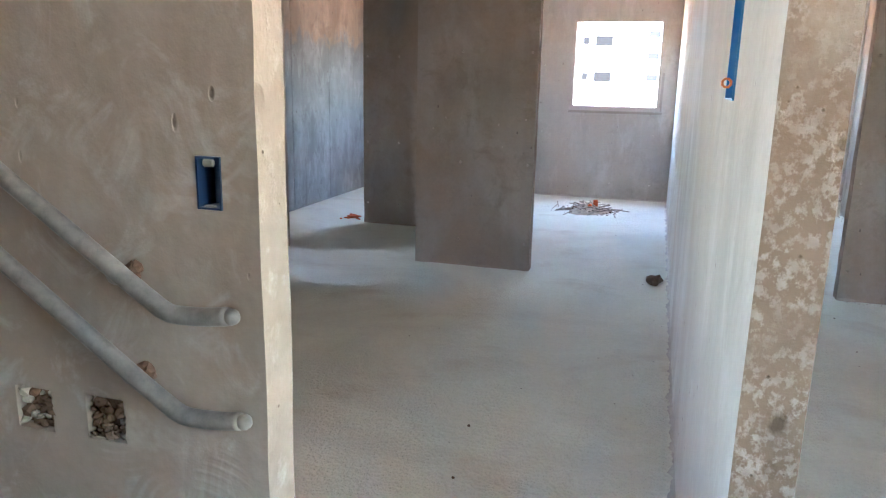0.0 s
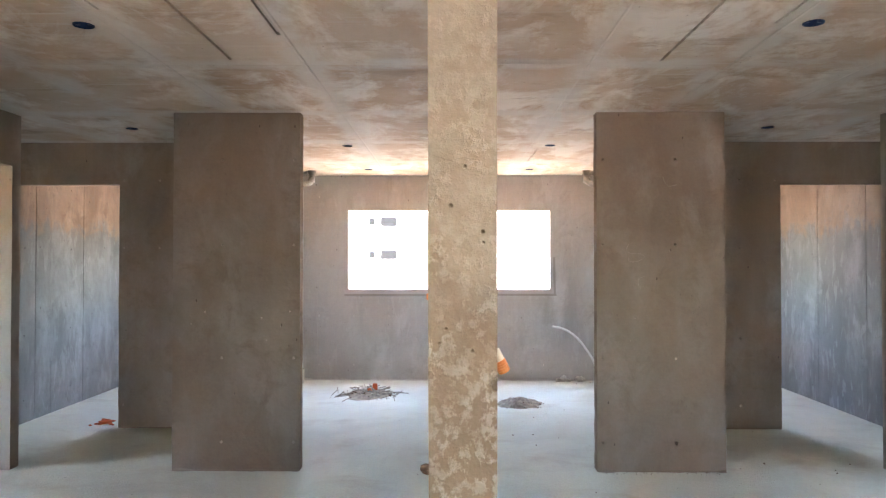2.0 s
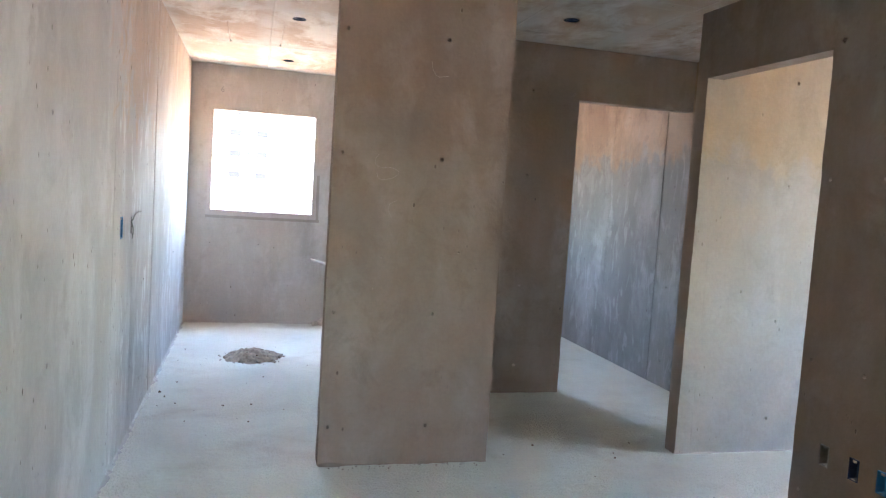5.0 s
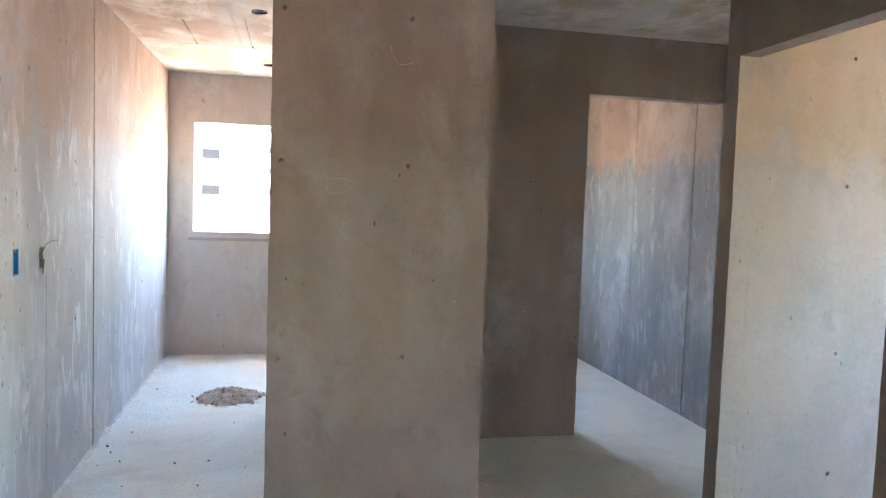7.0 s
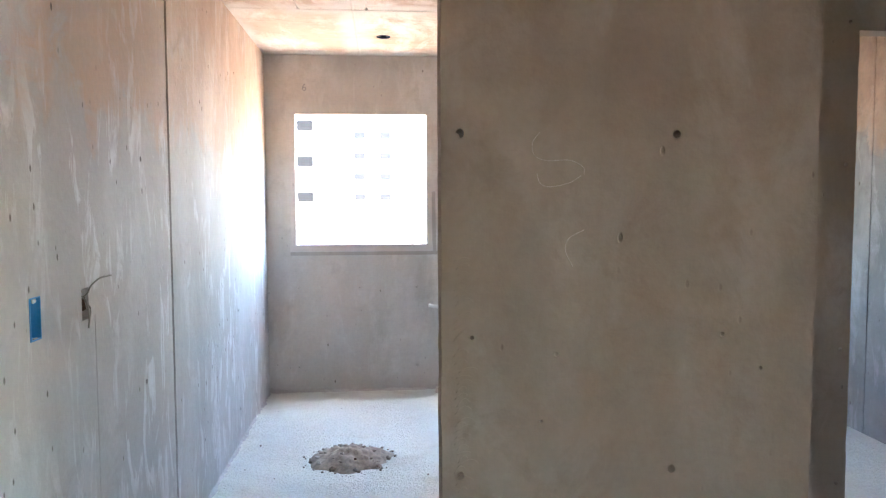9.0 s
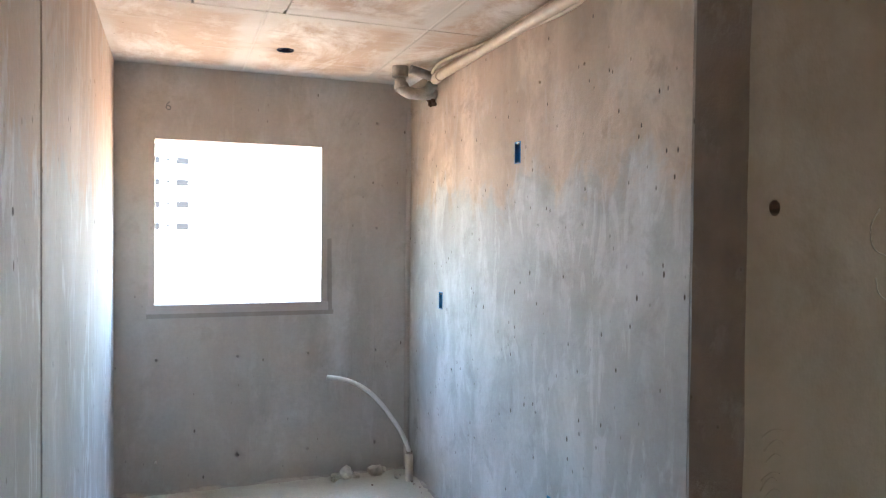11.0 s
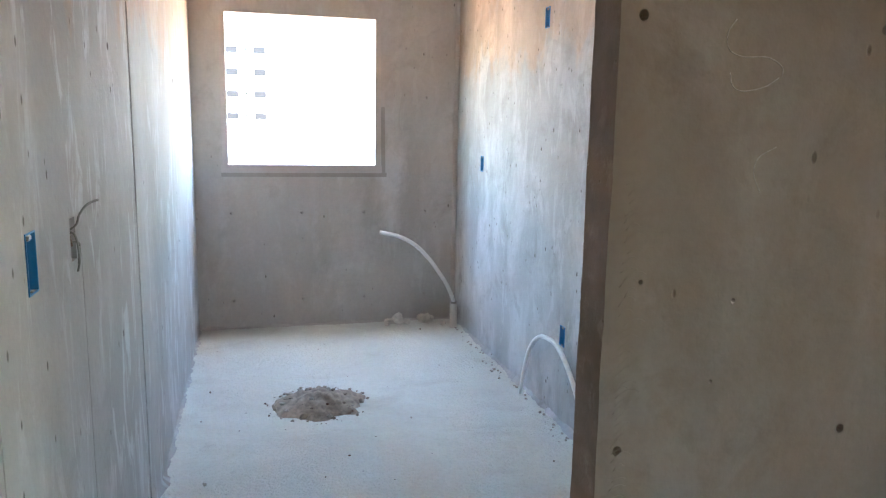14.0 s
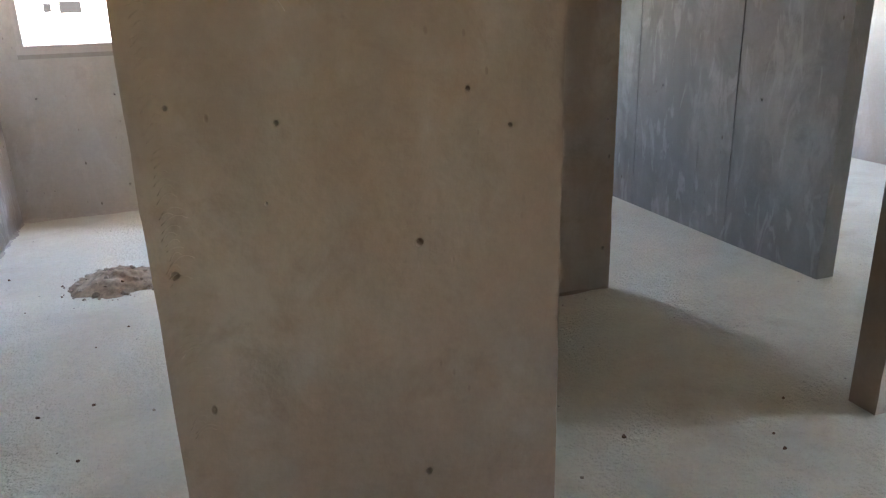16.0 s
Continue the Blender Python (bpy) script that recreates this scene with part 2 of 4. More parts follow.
def dusty_floor():
    m = Nodes("dusty_screed")
    cloud = m.noise(0.9, 6, 0.62, distortion=0.8)
    colour = m.mix(m.ramp(cloud, 0.35, 0.68), (0.655, 0.648, 0.58), (0.79, 0.80, 0.725))
    swirl = m.noise(3.2, 6, 0.68, distortion=2.0)
    colour = m.mix(m.ramp(swirl, 0.56, 0.74, 0, 0.35), colour, (0.79, 0.79, 0.735))
    rust = m.noise(1.7, 5, 0.6, m.stretched((1, 1.3, 1)), 0.4)
    colour = m.mix(m.ramp(rust, 0.55, 0.72, 0, 0.4), colour, (0.47, 0.395, 0.32))
    speck = m.ramp(m.cells(7), 0.02, 0.04, 0.8, 0.0)
    colour = m.mix(speck, colour, (0.12, 0.10, 0.085))
    grit = m.noise(34, 6, 0.75)
    lumps = m.noise(11, 5, 0.7, distortion=0.4)
    drag = m.noise(1.0, 5, 0.7, m.stretched((26, 7, 1)), 0.6)
    colour = m.mix(m.ramp(grit, 0.3, 0.7, 0.1, 0.0), colour, (0.16, 0.14, 0.12))
    pebbly = m.noise(62, 3, 0.6, distortion=0.3)
    colour = m.mix(m.ramp(pebbly, 0.3, 0.5, 0.1, 0.0), colour, (0.30, 0.28, 0.25))
    return m.done(colour, 0.95, [(lumps, 0.5, 0.02), (drag, 0.3, 0.01), (grit, 0.9, 0.016), (pebbly, 0.9, 0.011)], specular=0.1)


floor_mat = dusty_floor()


def plain(name, colour, rough=0.5, spread=0.2, scale=30.0, bump=0.1, specular=0.4, dust=0.0):
    m = Nodes(name)
    n = m.noise(scale, 4, 0.6)
    out = m.mix(m.ramp(n, 0.3, 0.7), tuple(c * (1 - spread) for c in colour), colour)
    if dust:
        out = m.mix(m.ramp(m.noise(scale * 0.4, 5, 0.65), 0.45, 0.65, 0, dust), out, (0.45, 0.41, 0.36))
    return m.done(out, rough, [(n, bump, 0.003)], specular=specular)


blue_plastic = plain("blue_plastic", (0.015, 0.22, 0.52), 0.42, 0.15, 25, 0.05, 0.5, 0.12)
navy_plastic = plain("navy_plastic", (0.012, 0.035, 0.10), 0.5, 0.2, 40, 0.05)
orange_plastic = plain("orange_plastic", (0.82, 0.29, 0.09), 0.5, 0.2, 60, 0.1)
white_plastic = plain("white_plastic", (0.9, 0.89, 0.86), 0.45, 0.12, 40, 0.05)
cream_pvc = plain("cream_pvc", (0.62, 0.52, 0.40), 0.45, 0.18, 18, 0.05, 0.4, 0.15)
pale_pvc = plain("pale_pvc", (0.74, 0.69, 0.61), 0.5, 0.15, 24, 0.08, 0.4, 0.15)
grimy_pvc = plain("grimy_pvc", (0.40, 0.36, 0.31), 0.6, 0.3, 30, 0.2)
rail_grey = plain("dusty_grey_paint", (0.175, 0.172, 0.168), 0.5, 0.45, 34, 0.4, 0.45, 0.22)
metal_dull = plain("dull_metal", (0.33, 0.32, 0.30), 0.5, 0.3, 40, 0.2)
dirt_mat = plain("dry_dirt", (0.43, 0.355, 0.285), 0.95, 0.55, 28, 0.9, 0.1)
stone_mat = plain("gravel_stone", (0.48, 0.43, 0.37), 0.9, 0.45, 40, 0.6, 0.15)
brown_stone = plain("brown_rubble", (0.20, 0.13, 0.095), 0.95, 0.5, 40, 0.8, 0.1)
red_clay = plain("red_clay", (0.62, 0.15, 0.06), 0.9, 0.3, 40, 0.5, 0.15)
plaster_bit = plain("plaster_lump", (0.78, 0.73, 0.65), 0.9, 0.3, 30, 0.5, 0.15)
wire_grey = plain("grey_wire", (0.30, 0.28, 0.25), 0.6, 0.3, 60, 0.1)
stick_mat = plain("grey_sticks", (0.34, 0.29, 0.24), 0.9, 0.4, 50, 0.4)
earth_mat = plain("red_earth", (0.47, 0.335, 0.235), 0.95, 0.35, 0.05, 0.3, 0.1)
facade_mat = plain("white_render", (0.86, 0.85, 0.83), 0.85, 0.06, 0.6, 0.05, 0.2)
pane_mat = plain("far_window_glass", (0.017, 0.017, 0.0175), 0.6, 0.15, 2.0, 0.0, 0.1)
# darker copy of the same glass; the exposure difference is put into its colour
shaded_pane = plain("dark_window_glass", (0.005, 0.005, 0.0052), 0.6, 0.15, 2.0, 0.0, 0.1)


# ---- mesh helpers ----
def mesh_object(name, bm, mats, parent=None, smooth=False):
    data = bpy.data.meshes.new(name)
    for f in bm.faces:
        f.smooth = smooth
    bm.to_mesh(data)
    bm.free()
    for m in mats if isinstance(mats, (list, tuple)) else [mats]:
        data.materials.append(m)
    ob = new(name, data)
    if parent:
        ob.parent = parent
    return ob


def part(name, bm, material, parent, label="", smooth=False):
    ob = mesh_object(name, bm, material, parent, smooth)
    # parts are modelled in world space and keep their place under the parent
    ob.matrix_parent_inverse = parent.matrix_basis.inverted()
    return tagged(ob, label)


def empty(name, x, y, z, label, category, group=""):
    ob = new(name)
    ob.empty_display_size = 0.05
    ob.matrix_basis = pose(x, y, z)
    return tagged(ob, label, category, group)


def box(bm, x0, x1, y0, y1, z0, z1, bevel=0.0):
    made = bmesh.ops.create_cube(bm, size=1.0)["verts"]
    for v in made:
        v.co = ((x0 + x1) / 2 + v.co.x * (x1 - x0), (y0 + y1) / 2 + v.co.y * (y1 - y0), (z0 + z1) / 2 + v.co.z * (z1 - z0))
    if bevel:
        edges = list({e for v in made for e in v.link_edges})
        bmesh.ops.bevel(bm, geom=edges, offset=bevel, segments=2, affect="EDGES")
    return bm


def tube(bm, points, r, sides=12, r_end=None, caps=True):
    """A round tube along points; r_end tapers it."""
    pts = [Vector(p) for p in points]
    rings, up = [], Vector((0, 0, 1))
    for i, p in enumerate(pts):
        way = (pts[min(i + 1, len(pts) - 1)] - pts[max(i - 1, 0)]).normalized()
        side = way.cross(up)
        if side.length < 0.05:
            side = way.cross(Vector((0, 1, 0)))
        side.normalize()
        over = side.cross(way)
        rad = r + ((r_end or r) - r) * i / max(1, len(pts) - 1)
        rings.append([bm.verts.new(p + rad * (math.cos(a) * side + math.sin(a) * over)) for a in (2 * math.pi * k / sides for k in range(sides))])
    for a, b in zip(rings, rings[1:]):
        for k in range(sides):
            bm.faces.new((a[k], a[(k + 1) % sides], b[(k + 1) % sides], b[k]))
    if caps:
        bm.faces.new(rings[0][::-1])
        bm.faces.new(rings[-1])
    return bm


def smooth_path(points, steps=6):
    """Catmull-Rom through points."""
    p = [Vector(q) for q in points]
    p = [p[0] * 2 - p[1]] + p + [p[-1] * 2 - p[-2]]
    out = []
    for a, b, c, d in zip(p, p[1:], p[2:], p[3:]):
        for k in range(steps):
            t = k / steps
            out.append(0.5 * (2 * b + (c - a) * t + (2 * a - 5 * b + 4 * c - d) * t * t + (3 * b - a - 3 * c + d) * t**3))
    return out + [p[-2]]


def lump(bm, x, y, z, r, squash=0.7, rough=0.35, seed=0, level=2):
    """An uneven stone resting with its lowest point near z."""
    made = bmesh.ops.create_icosphere(bm, subdivisions=level, radius=1.0)["verts"]
    for v in made:
        n = noise.noise(v.co * 1.4 + Vector((seed * 3.7, seed * 1.3, seed))) + 0.5 * noise.noise(v.co * 3.1 + Vector((seed, 0, 0)))
        v.co = v.co * (1 + rough * n)
        v.co = Vector((x + v.co.x * r, y + v.co.y * r * 0.85, z + (v.co.z * squash + squash * 0.75) * r))
    return bm


def ragged(u, z, seed, size):
    return size * (noise.noise(Vector((u * 3 + seed, z * 9, seed))) + 0.6 * noise.noise(Vector((seed, z * 31, u))))


def wall(name, p0, p1, thick, mat, z0=0.0, z1=2.51, openings=(), front=(), back=(), free=(False, False), ends=None, label="", rag=0.004, step=0.09):
    """A wall whose front face runs from p0 to p1, its body to the left of that way. openings: (u0, u1, z0, z1) openings.
    front, back: recesses ("box", u0, u1, z0, z1, depth) or ("hole", u, z, radius, depth). free: whether each end shows a ragged arris."""
    p0, p1 = Vector((*p0, 0)), Vector((*p1, 0))
    length = (p1 - p0).length
    way = (p1 - p0) / length
    deep = Vector((-way.y, way.x, 0))
    rects = {0: [], 1: []}
    for side, cuts in ((0, front), (1, back)):
        for c in cuts:
            rects[side].append((c[1], c[2], c[3], c[4]) if c[0] == "box" else (c[1] - 1.5 * c[3], c[1] + 1.5 * c[3], c[2] - 1.5 * c[3], c[2] + 1.5 * c[3]))
    us, zs = {0.0, length}, {z0, z1}
    for r in list(openings) + rects[0] + rects[1]:
        us |= {min(max(r[0], 0), length), min(max(r[1], 0), length)}
        zs |= {min(max(r[2], z0), z1), min(max(r[3], z0), z1)}

    def filled(values, gap):
        values, out = sorted(values), []
        for a, b in zip(values, values[1:]):
            if b - a < 1e-5:
                continue
            k = max(1, math.ceil((b - a) / gap))
            out += [a + (b - a) * i / k for i in range(k)]
        return out + [values[-1]]

    us, zs = filled(us, 0.8), filled(zs, step if (free[0] or free[1] or openings) else 0.9)
    bm, verts = bmesh.new(), {}
    seed = (p0.x * 7 + p0.y * 3) % 17
    edge_u = set()
    if free[0]:
        edge_u.add(us[0])
    if free[1]:
        edge_u.add(us[-1])
    for r in openings:
        edge_u |= {u for u in (r[0], r[1]) if 0.01 < u < length - 0.01}

    def at(i, k, side):
        key = (i, k, side)
        if key not in verts:
            u, z = us[i], zs[k]
            d = side * thick
            if any(abs(u - e) < 1e-6 for e in edge_u) and z0 < z < z1:
                u += ragged(u, z, seed + side * 5, rag)
                d += ragged(z, u, seed + 3 + side, rag * 0.5) * 0.5
            verts[key] = bm.verts.new(p0 + way * u + deep * d + Vector((0, 0, z)))
        return verts[key]

    def inside(r, u, z):
        return r[0] - 1e-6 < u < r[1] + 1e-6 and r[2] - 1e-6 < z < r[3] + 1e-6

    def solid(i, k):
        if not (0 <= i < len(us) - 1 and 0 <= k < len(zs) - 1):
            return False
        u, z = (us[i] + us[i + 1]) / 2, (zs[k] + zs[k + 1]) / 2
        return not any(inside(r, u, z) for r in openings)

    for i in range(len(us) - 1):
        for k in range(len(zs) - 1):
            if not solid(i, k):
                continue
            u, z = (us[i] + us[i + 1]) / 2, (zs[k] + zs[k + 1]) / 2
            if not any(inside(r, u, z) for r in rects[0]):
                bm.faces.new((at(i, k, 0), at(i + 1, k, 0), at(i + 1, k + 1, 0), at(i, k + 1, 0)))
            if not any(inside(r, u, z) for r in rects[1]):
                bm.faces.new((at(i, k + 1, 1), at(i + 1, k + 1, 1), at(i + 1, k, 1), at(i, k, 1)))
            for di, dk, a, b in ((-1, 0, (i, k + 1), (i, k)), (1, 0, (i + 1, k), (i + 1, k + 1)), (0, -1, (i, k), (i + 1, k)), (0, 1, (i + 1, k + 1), (i, k + 1))):
                if not solid(i + di, k + dk):
                    f = bm.faces.new((at(*b, 0), at(*a, 0), at(*a, 1), at(*b, 1)))
                    if di and ends:
                        f.material_index = 1

    def spot(u, z, d, side):
        return bm.verts.new(p0 + way * u + deep * (d if side == 0 else thick - d) + Vector((0, 0, z)))

    for side, cuts in ((0, front), (1, back)):
        for c in cuts:
            if c[0] == "box":
                _, a, b, lo, hi, depth = c
                ring = [(a, lo), (b, lo), (b, hi), (a, hi)]
                outer, inner = [spot(u, z, 0, side) for u, z in ring], [spot(u, z, depth, side) for u, z in ring]
            else:
                _, cu, cz, rad, depth = c
                n = 10
                corner = [spot(cu + sx * 1.5 * rad, cz + sz * 1.5 * rad, 0, side) for sx, sz in ((1, 1), (-1, 1), (-1, -1), (1, -1))]
                angles = [2 * math.pi * k / n for k in range(n)]
                outer = [spot(cu + rad * math.cos(a), cz + rad * math.sin(a) * 1.1, 0, side) for a in angles]
                inner = [spot(cu + rad * 0.95 * math.cos(a), cz + rad * 0.95 * math.sin(a), depth, side) for a in angles]
                quad = [int(((a % (2 * math.pi)) // (math.pi / 2))) for a in [x + math.pi / n for x in angles]]
                for k in range(n):
                    q, nxt = quad[k], quad[(k + 1) % n]
                    bm.faces.new((outer[k], corner[q], outer[(k + 1) % n]))
                    if nxt != q:
                        bm.faces.new((outer[(k + 1) % n], corner[q], corner[nxt]))
            m = len(outer)
            for k in range(m):
                bm.faces.new((outer[k], outer[(k + 1) % m], inner[(k + 1) % m], inner[k]))
            bm.faces.new(inner)
    bmesh.ops.remove_doubles(bm, verts=bm.verts, dist=2e-5)
    bmesh.ops.recalc_face_normals(bm, faces=bm.faces)
    ob = mesh_object(name, bm, [mat, ends] if ends else mat)
    return tagged(ob, label or "bare cast concrete wall", "wall", kind="structure")


AXIS = 1.166   # the two flats mirror each other about this line
CEIL = 2.51


def flip(x):
    return 2 * AXIS - x


def both(name, p0, p1, thick, mat, **k):
    """The wall and its mirror image in the neighbouring flat."""
    length = math.dist(p0, p1)
    a = wall(name + "_east", p0, p1, thick, mat, **k)
    m = dict(k)
    m["openings"] = [(length - u1, length - u0, lo, hi) for u0, u1, lo, hi in k.get("openings", ())]
    for side in ("front", "back"):
        m[side] = [("box", length - c[2], length - c[1], *c[3:]) if c[0] == "box" else ("hole", length - c[1], *c[2:]) for c in k.get(side, ()) if c[-1] != 0.031]
    m["free"] = tuple(reversed(k.get("free", (False, False))))
    b = wall(name + "_west", (flip(p1[0]), p1[1]), (flip(p0[0]), p0[1]), thick, mat, **m)
    return a, b


def holes(us, zs, r=0.009, depth=0.085):
    return [("hole", u, z, r, depth) for u in us for z in zs]


TIE_Z = (0.2, 0.788, 1.58, 2.176)

# ---- structure ----
bm = bmesh.new()
box(bm, -5.35, 7.68, -2.0, 9.5, -0.2, 0.0)
tagged(mesh_object("floor", bm, floor_mat), "dusty pale grey concrete screed floor", "floor", kind="structure")

# ceiling slab with sunken lamp boxes and open formwork seams
SEAMS = [(0.042, 0.052, 3.08, 4.15), (0.386, 0.398, 3.08, 3.75), (-0.8, 1.1, 3.07, 3.075), (3.527, 3.535, 2.4, 4.25), (2.272, 2.282, 1.7, 4.2), (1.605, 1.612, 7.3, 8.05), (1.987, 1.996, 7.2, 8.05), (1.23, 2.95, 8.05, 8.058),
         (2.6, 2.609, 1.8, 3.6), (-0.28, -0.27, 1.8, 3.4), (-0.61, 1.1, 8.05, 8.058)]
LAMPS = [(2.769, 3.6), (flip(2.769), 3.6), (2.083, 6.973), (2.087, 8.70), (flip(2.083), 6.973), (flip(2.087), 8.70), (3.66, 6.1), (flip(3.66), 6.1)]


def ceiling_slab():
    x0, x1, y0, y1 = -5.35, 7.68, -2.0, 9.5
    cuts = [("box", a - x0 - 0.002, b - x0 + 0.002, c - y0, d - y0, 0.014) for a, b, c, d in SEAMS] + [("hole", x - x0, y - y0, 0.048, 0.06) for x, y in LAMPS]
    ob = wall("ceiling", (x0, 0), (x1, 0), 0.2, ceiling_mat, z0=0.0, z1=y1 - y0, front=cuts, label="board-marked concrete ceiling slab with brown stains")
    for v in ob.data.vertices:
        x, d, y = v.co
        v.co = (x, y + y0, CEIL + d)
    ob.data.flip_normals()
    tagged(ob, category="ceiling")


ceiling_slab()

# party wall between the two flats, its plaster-smooth faces and bare end
PARTY0, PARTY1 = (1.247, 1.455), (1.215, 9.32)
party_len = math.dist(PARTY0, PARTY1)


def pu(y):
    return (y - PARTY0[1]) / (PARTY1[1] - PARTY0[1]) * party_len


wall("wall_party", PARTY0, PARTY1, 0.097, wall_party_mat, free=(True, False), ends=edge_chipped, rag=0.005,
     front=[("box", pu(1.828), pu(2.09), 1.322, 1.626, 0.062), ("box", pu(6.835), pu(6.861), 0.0, CEIL - 0.01, 0.04), ("box", pu(5.655), pu(5.711), 1.092, 1.198, 0.045),
            ("box", pu(5.96), pu(6.008), 1.095, 1.185, 0.05), ("box", pu(6.05), pu(6.053), 0.1, 1.1, 0.002), ("box", pu(5.47), pu(5.475), 0.0, 1.9, 0.002)]
     + holes([pu(6.5), pu(8.2), pu(4.4), pu(3.1)], TIE_Z),
     back=[("box", pu(2.105), pu(2.32), 1.345, 1.645, 0.03)],
     label="smooth pale concrete party wall with a chipped bare end")

# wall towards the stair landing, with box, rubble-filled pockets and tie holes on the landing side
wall("wall_front_west", (-2.3, 1.19), (0.465, 1.19), 0.08, wall_front, free=(False, True), ends=edge_tan, rag=0.003,
     front=[("box", 2.3 + 0.365, 2.3 + 0.407, 1.189, 1.267, 0.05), ("box", 2.3 - 0.015, 2.3 + 0.06, 0.787, 0.862, 0.05), ("box", 2.3 + 0.13, 2.3 + 0.205, 0.79, 0.866, 0.05)]
     + holes([2.3 + 0.435], (1.54,), 0.009) + holes([2.3 + 0.07], (1.54,), 0.007) + holes([2.3 + 0.135], (1.54,), 0.004),
     label="rough trowelled concrete wall of the stair landing")
wall("wall_front_east", (flip(0.465), 1.19), (4.24, 1.19), 0.08, wall_front, free=(True, False), ends=edge_tan, label="rough trowelled concrete wall of the stair landing")

BL = 0.905
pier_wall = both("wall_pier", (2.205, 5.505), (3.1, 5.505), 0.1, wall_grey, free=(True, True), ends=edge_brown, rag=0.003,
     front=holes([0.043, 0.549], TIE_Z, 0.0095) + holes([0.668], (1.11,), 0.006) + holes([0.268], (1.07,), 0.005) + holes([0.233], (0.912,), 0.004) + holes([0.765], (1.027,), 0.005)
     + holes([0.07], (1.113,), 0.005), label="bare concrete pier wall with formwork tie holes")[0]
both("wall_kitchen", (2.985, 9.32), (2.985, 5.605), 0.1, wall_kitchen_mat,
     front=[("box", 9.32 - 7.762, 9.32 - 7.705, 1.864, 1.965, 0.045), ("box", 9.32 - 8.742, 9.32 - 8.685, 1.11, 1.21, 0.045), ("box", 9.32 - 7.422, 9.32 - 7.365, 0.374, 0.47, 0.045), ("box", 9.32 - 6.502, 9.32 - 6.446, 1.092, 1.19, 0.045)]
     + holes([9.32 - y for y in (6.54, 7.178, 7.532, 8.528)], (0.2, 0.788, 1.585, 2.19), 0.007) + [("box", 9.32 - 6.565, 9.32 - 6.558, 0.0, 2.3, 0.004)], label="streaked concrete kitchen wall with slurry runs")
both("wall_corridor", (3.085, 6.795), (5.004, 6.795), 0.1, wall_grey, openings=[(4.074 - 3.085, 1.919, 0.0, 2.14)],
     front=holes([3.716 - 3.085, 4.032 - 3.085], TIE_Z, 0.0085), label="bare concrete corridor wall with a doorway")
both("wall_bedroom", (5.004, 9.32), (5.004, 6.48), 0.1, wall_dim_mat, free=(False, True),
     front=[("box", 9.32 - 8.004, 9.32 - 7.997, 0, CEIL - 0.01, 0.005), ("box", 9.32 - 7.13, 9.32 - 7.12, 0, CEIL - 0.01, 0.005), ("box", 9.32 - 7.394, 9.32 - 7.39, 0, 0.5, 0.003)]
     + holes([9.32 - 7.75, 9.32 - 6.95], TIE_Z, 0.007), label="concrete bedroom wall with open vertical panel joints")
# second opening is an unseen window, added to brighten the living room
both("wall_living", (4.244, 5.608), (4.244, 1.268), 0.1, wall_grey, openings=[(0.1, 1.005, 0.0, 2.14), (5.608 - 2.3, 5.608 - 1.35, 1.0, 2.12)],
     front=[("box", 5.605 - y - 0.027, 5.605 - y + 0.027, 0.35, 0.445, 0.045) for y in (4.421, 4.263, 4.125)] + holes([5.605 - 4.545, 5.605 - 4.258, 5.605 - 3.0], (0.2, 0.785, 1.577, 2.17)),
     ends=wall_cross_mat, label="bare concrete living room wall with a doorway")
both("wall_cross", (4.344, 5.508), (7.38, 5.508), 0.1, wall_cross_mat, front=holes([0.497, 1.6], (0.2, 0.784, 1.578, 2.17), 0.0085), label="pale concrete bedroom cross wall")
# outer walls
W0, W1, SILL, HEAD = 1.43, 2.405, 1.11, 2.08
X0 = -5.2
windows = [(W0, W1), (flip(W1), flip(W0)), (3.2, 3.95), (flip(3.95), flip(3.2)), (5.6, 6.9), (flip(6.9), flip(5.6))]
wall("wall_north", (X0, 9.32), (7.53, 9.32), 0.14, wall_north_mat, openings=[(a - X0, b - X0, SILL, HEAD) for a, b in windows], rag=0.003,
     front=holes([x - X0 for x in (1.44, 1.9, 2.325, 2.76, 0.9, 0.43, 0.0, -0.43)], (0.19, 0.79), 0.008) + holes([x - X0 for x in (2.76, -0.43)], (1.58, 2.25), 0.008)
     + [("box", x - X0, x - X0 + 0.004, 0.0, h, 0.002) for x, h in ((1.405, 0.82), (1.885, 0.8), (2.335, 0.84), (2.752, 1.2), (2.60, 1.9), (0.5, 0.8), (0.93, 0.85), (-0.45, 1.3))],
     label="outer concrete wall with square unglazed window openings")
# the opening is out of view, added to send light through the doorway
both("wall_outer", (7.38, 9.32), (7.38, 3.7), 0.15, wall_pale, openings=[(9.32 - 4.78, 9.32 - 3.95, 1.0, 2.12)], label="outer concrete side wall with a window opening")
both("wall_south", (7.38, 3.8), (4.34, 3.8), 0.1, wall_pale)
# stair landing, closed behind the camera, with an unseen window added to light it
wall("wall_landing_south", (3.1, -1.6), (-2.3, -1.6), 0.12, wall_front)
wall("wall_landing_east", (3.1, 1.19), (3.1, -1.6), 0.1, wall_front, openings=[(0.6, 1.9, 0.95, 2.1)])
wall("wall_landing_west", (-2.3, -1.6), (-2.3, 1.19), 0.1, wall_front)

# ---- window surrounds: pale mortar band round each kitchen opening ----
mortar = concrete("mortar_band", (0.62, 0.57, 0.53), (0.52, 0.47, 0.43), (0.68, 0.64, 0.60), 0.3, 0.2)

smear = concrete("mortar_smear", (0.42, 0.385, 0.345), (0.34, 0.305, 0.27), (0.50, 0.47, 0.43), 0.4, 0.3)


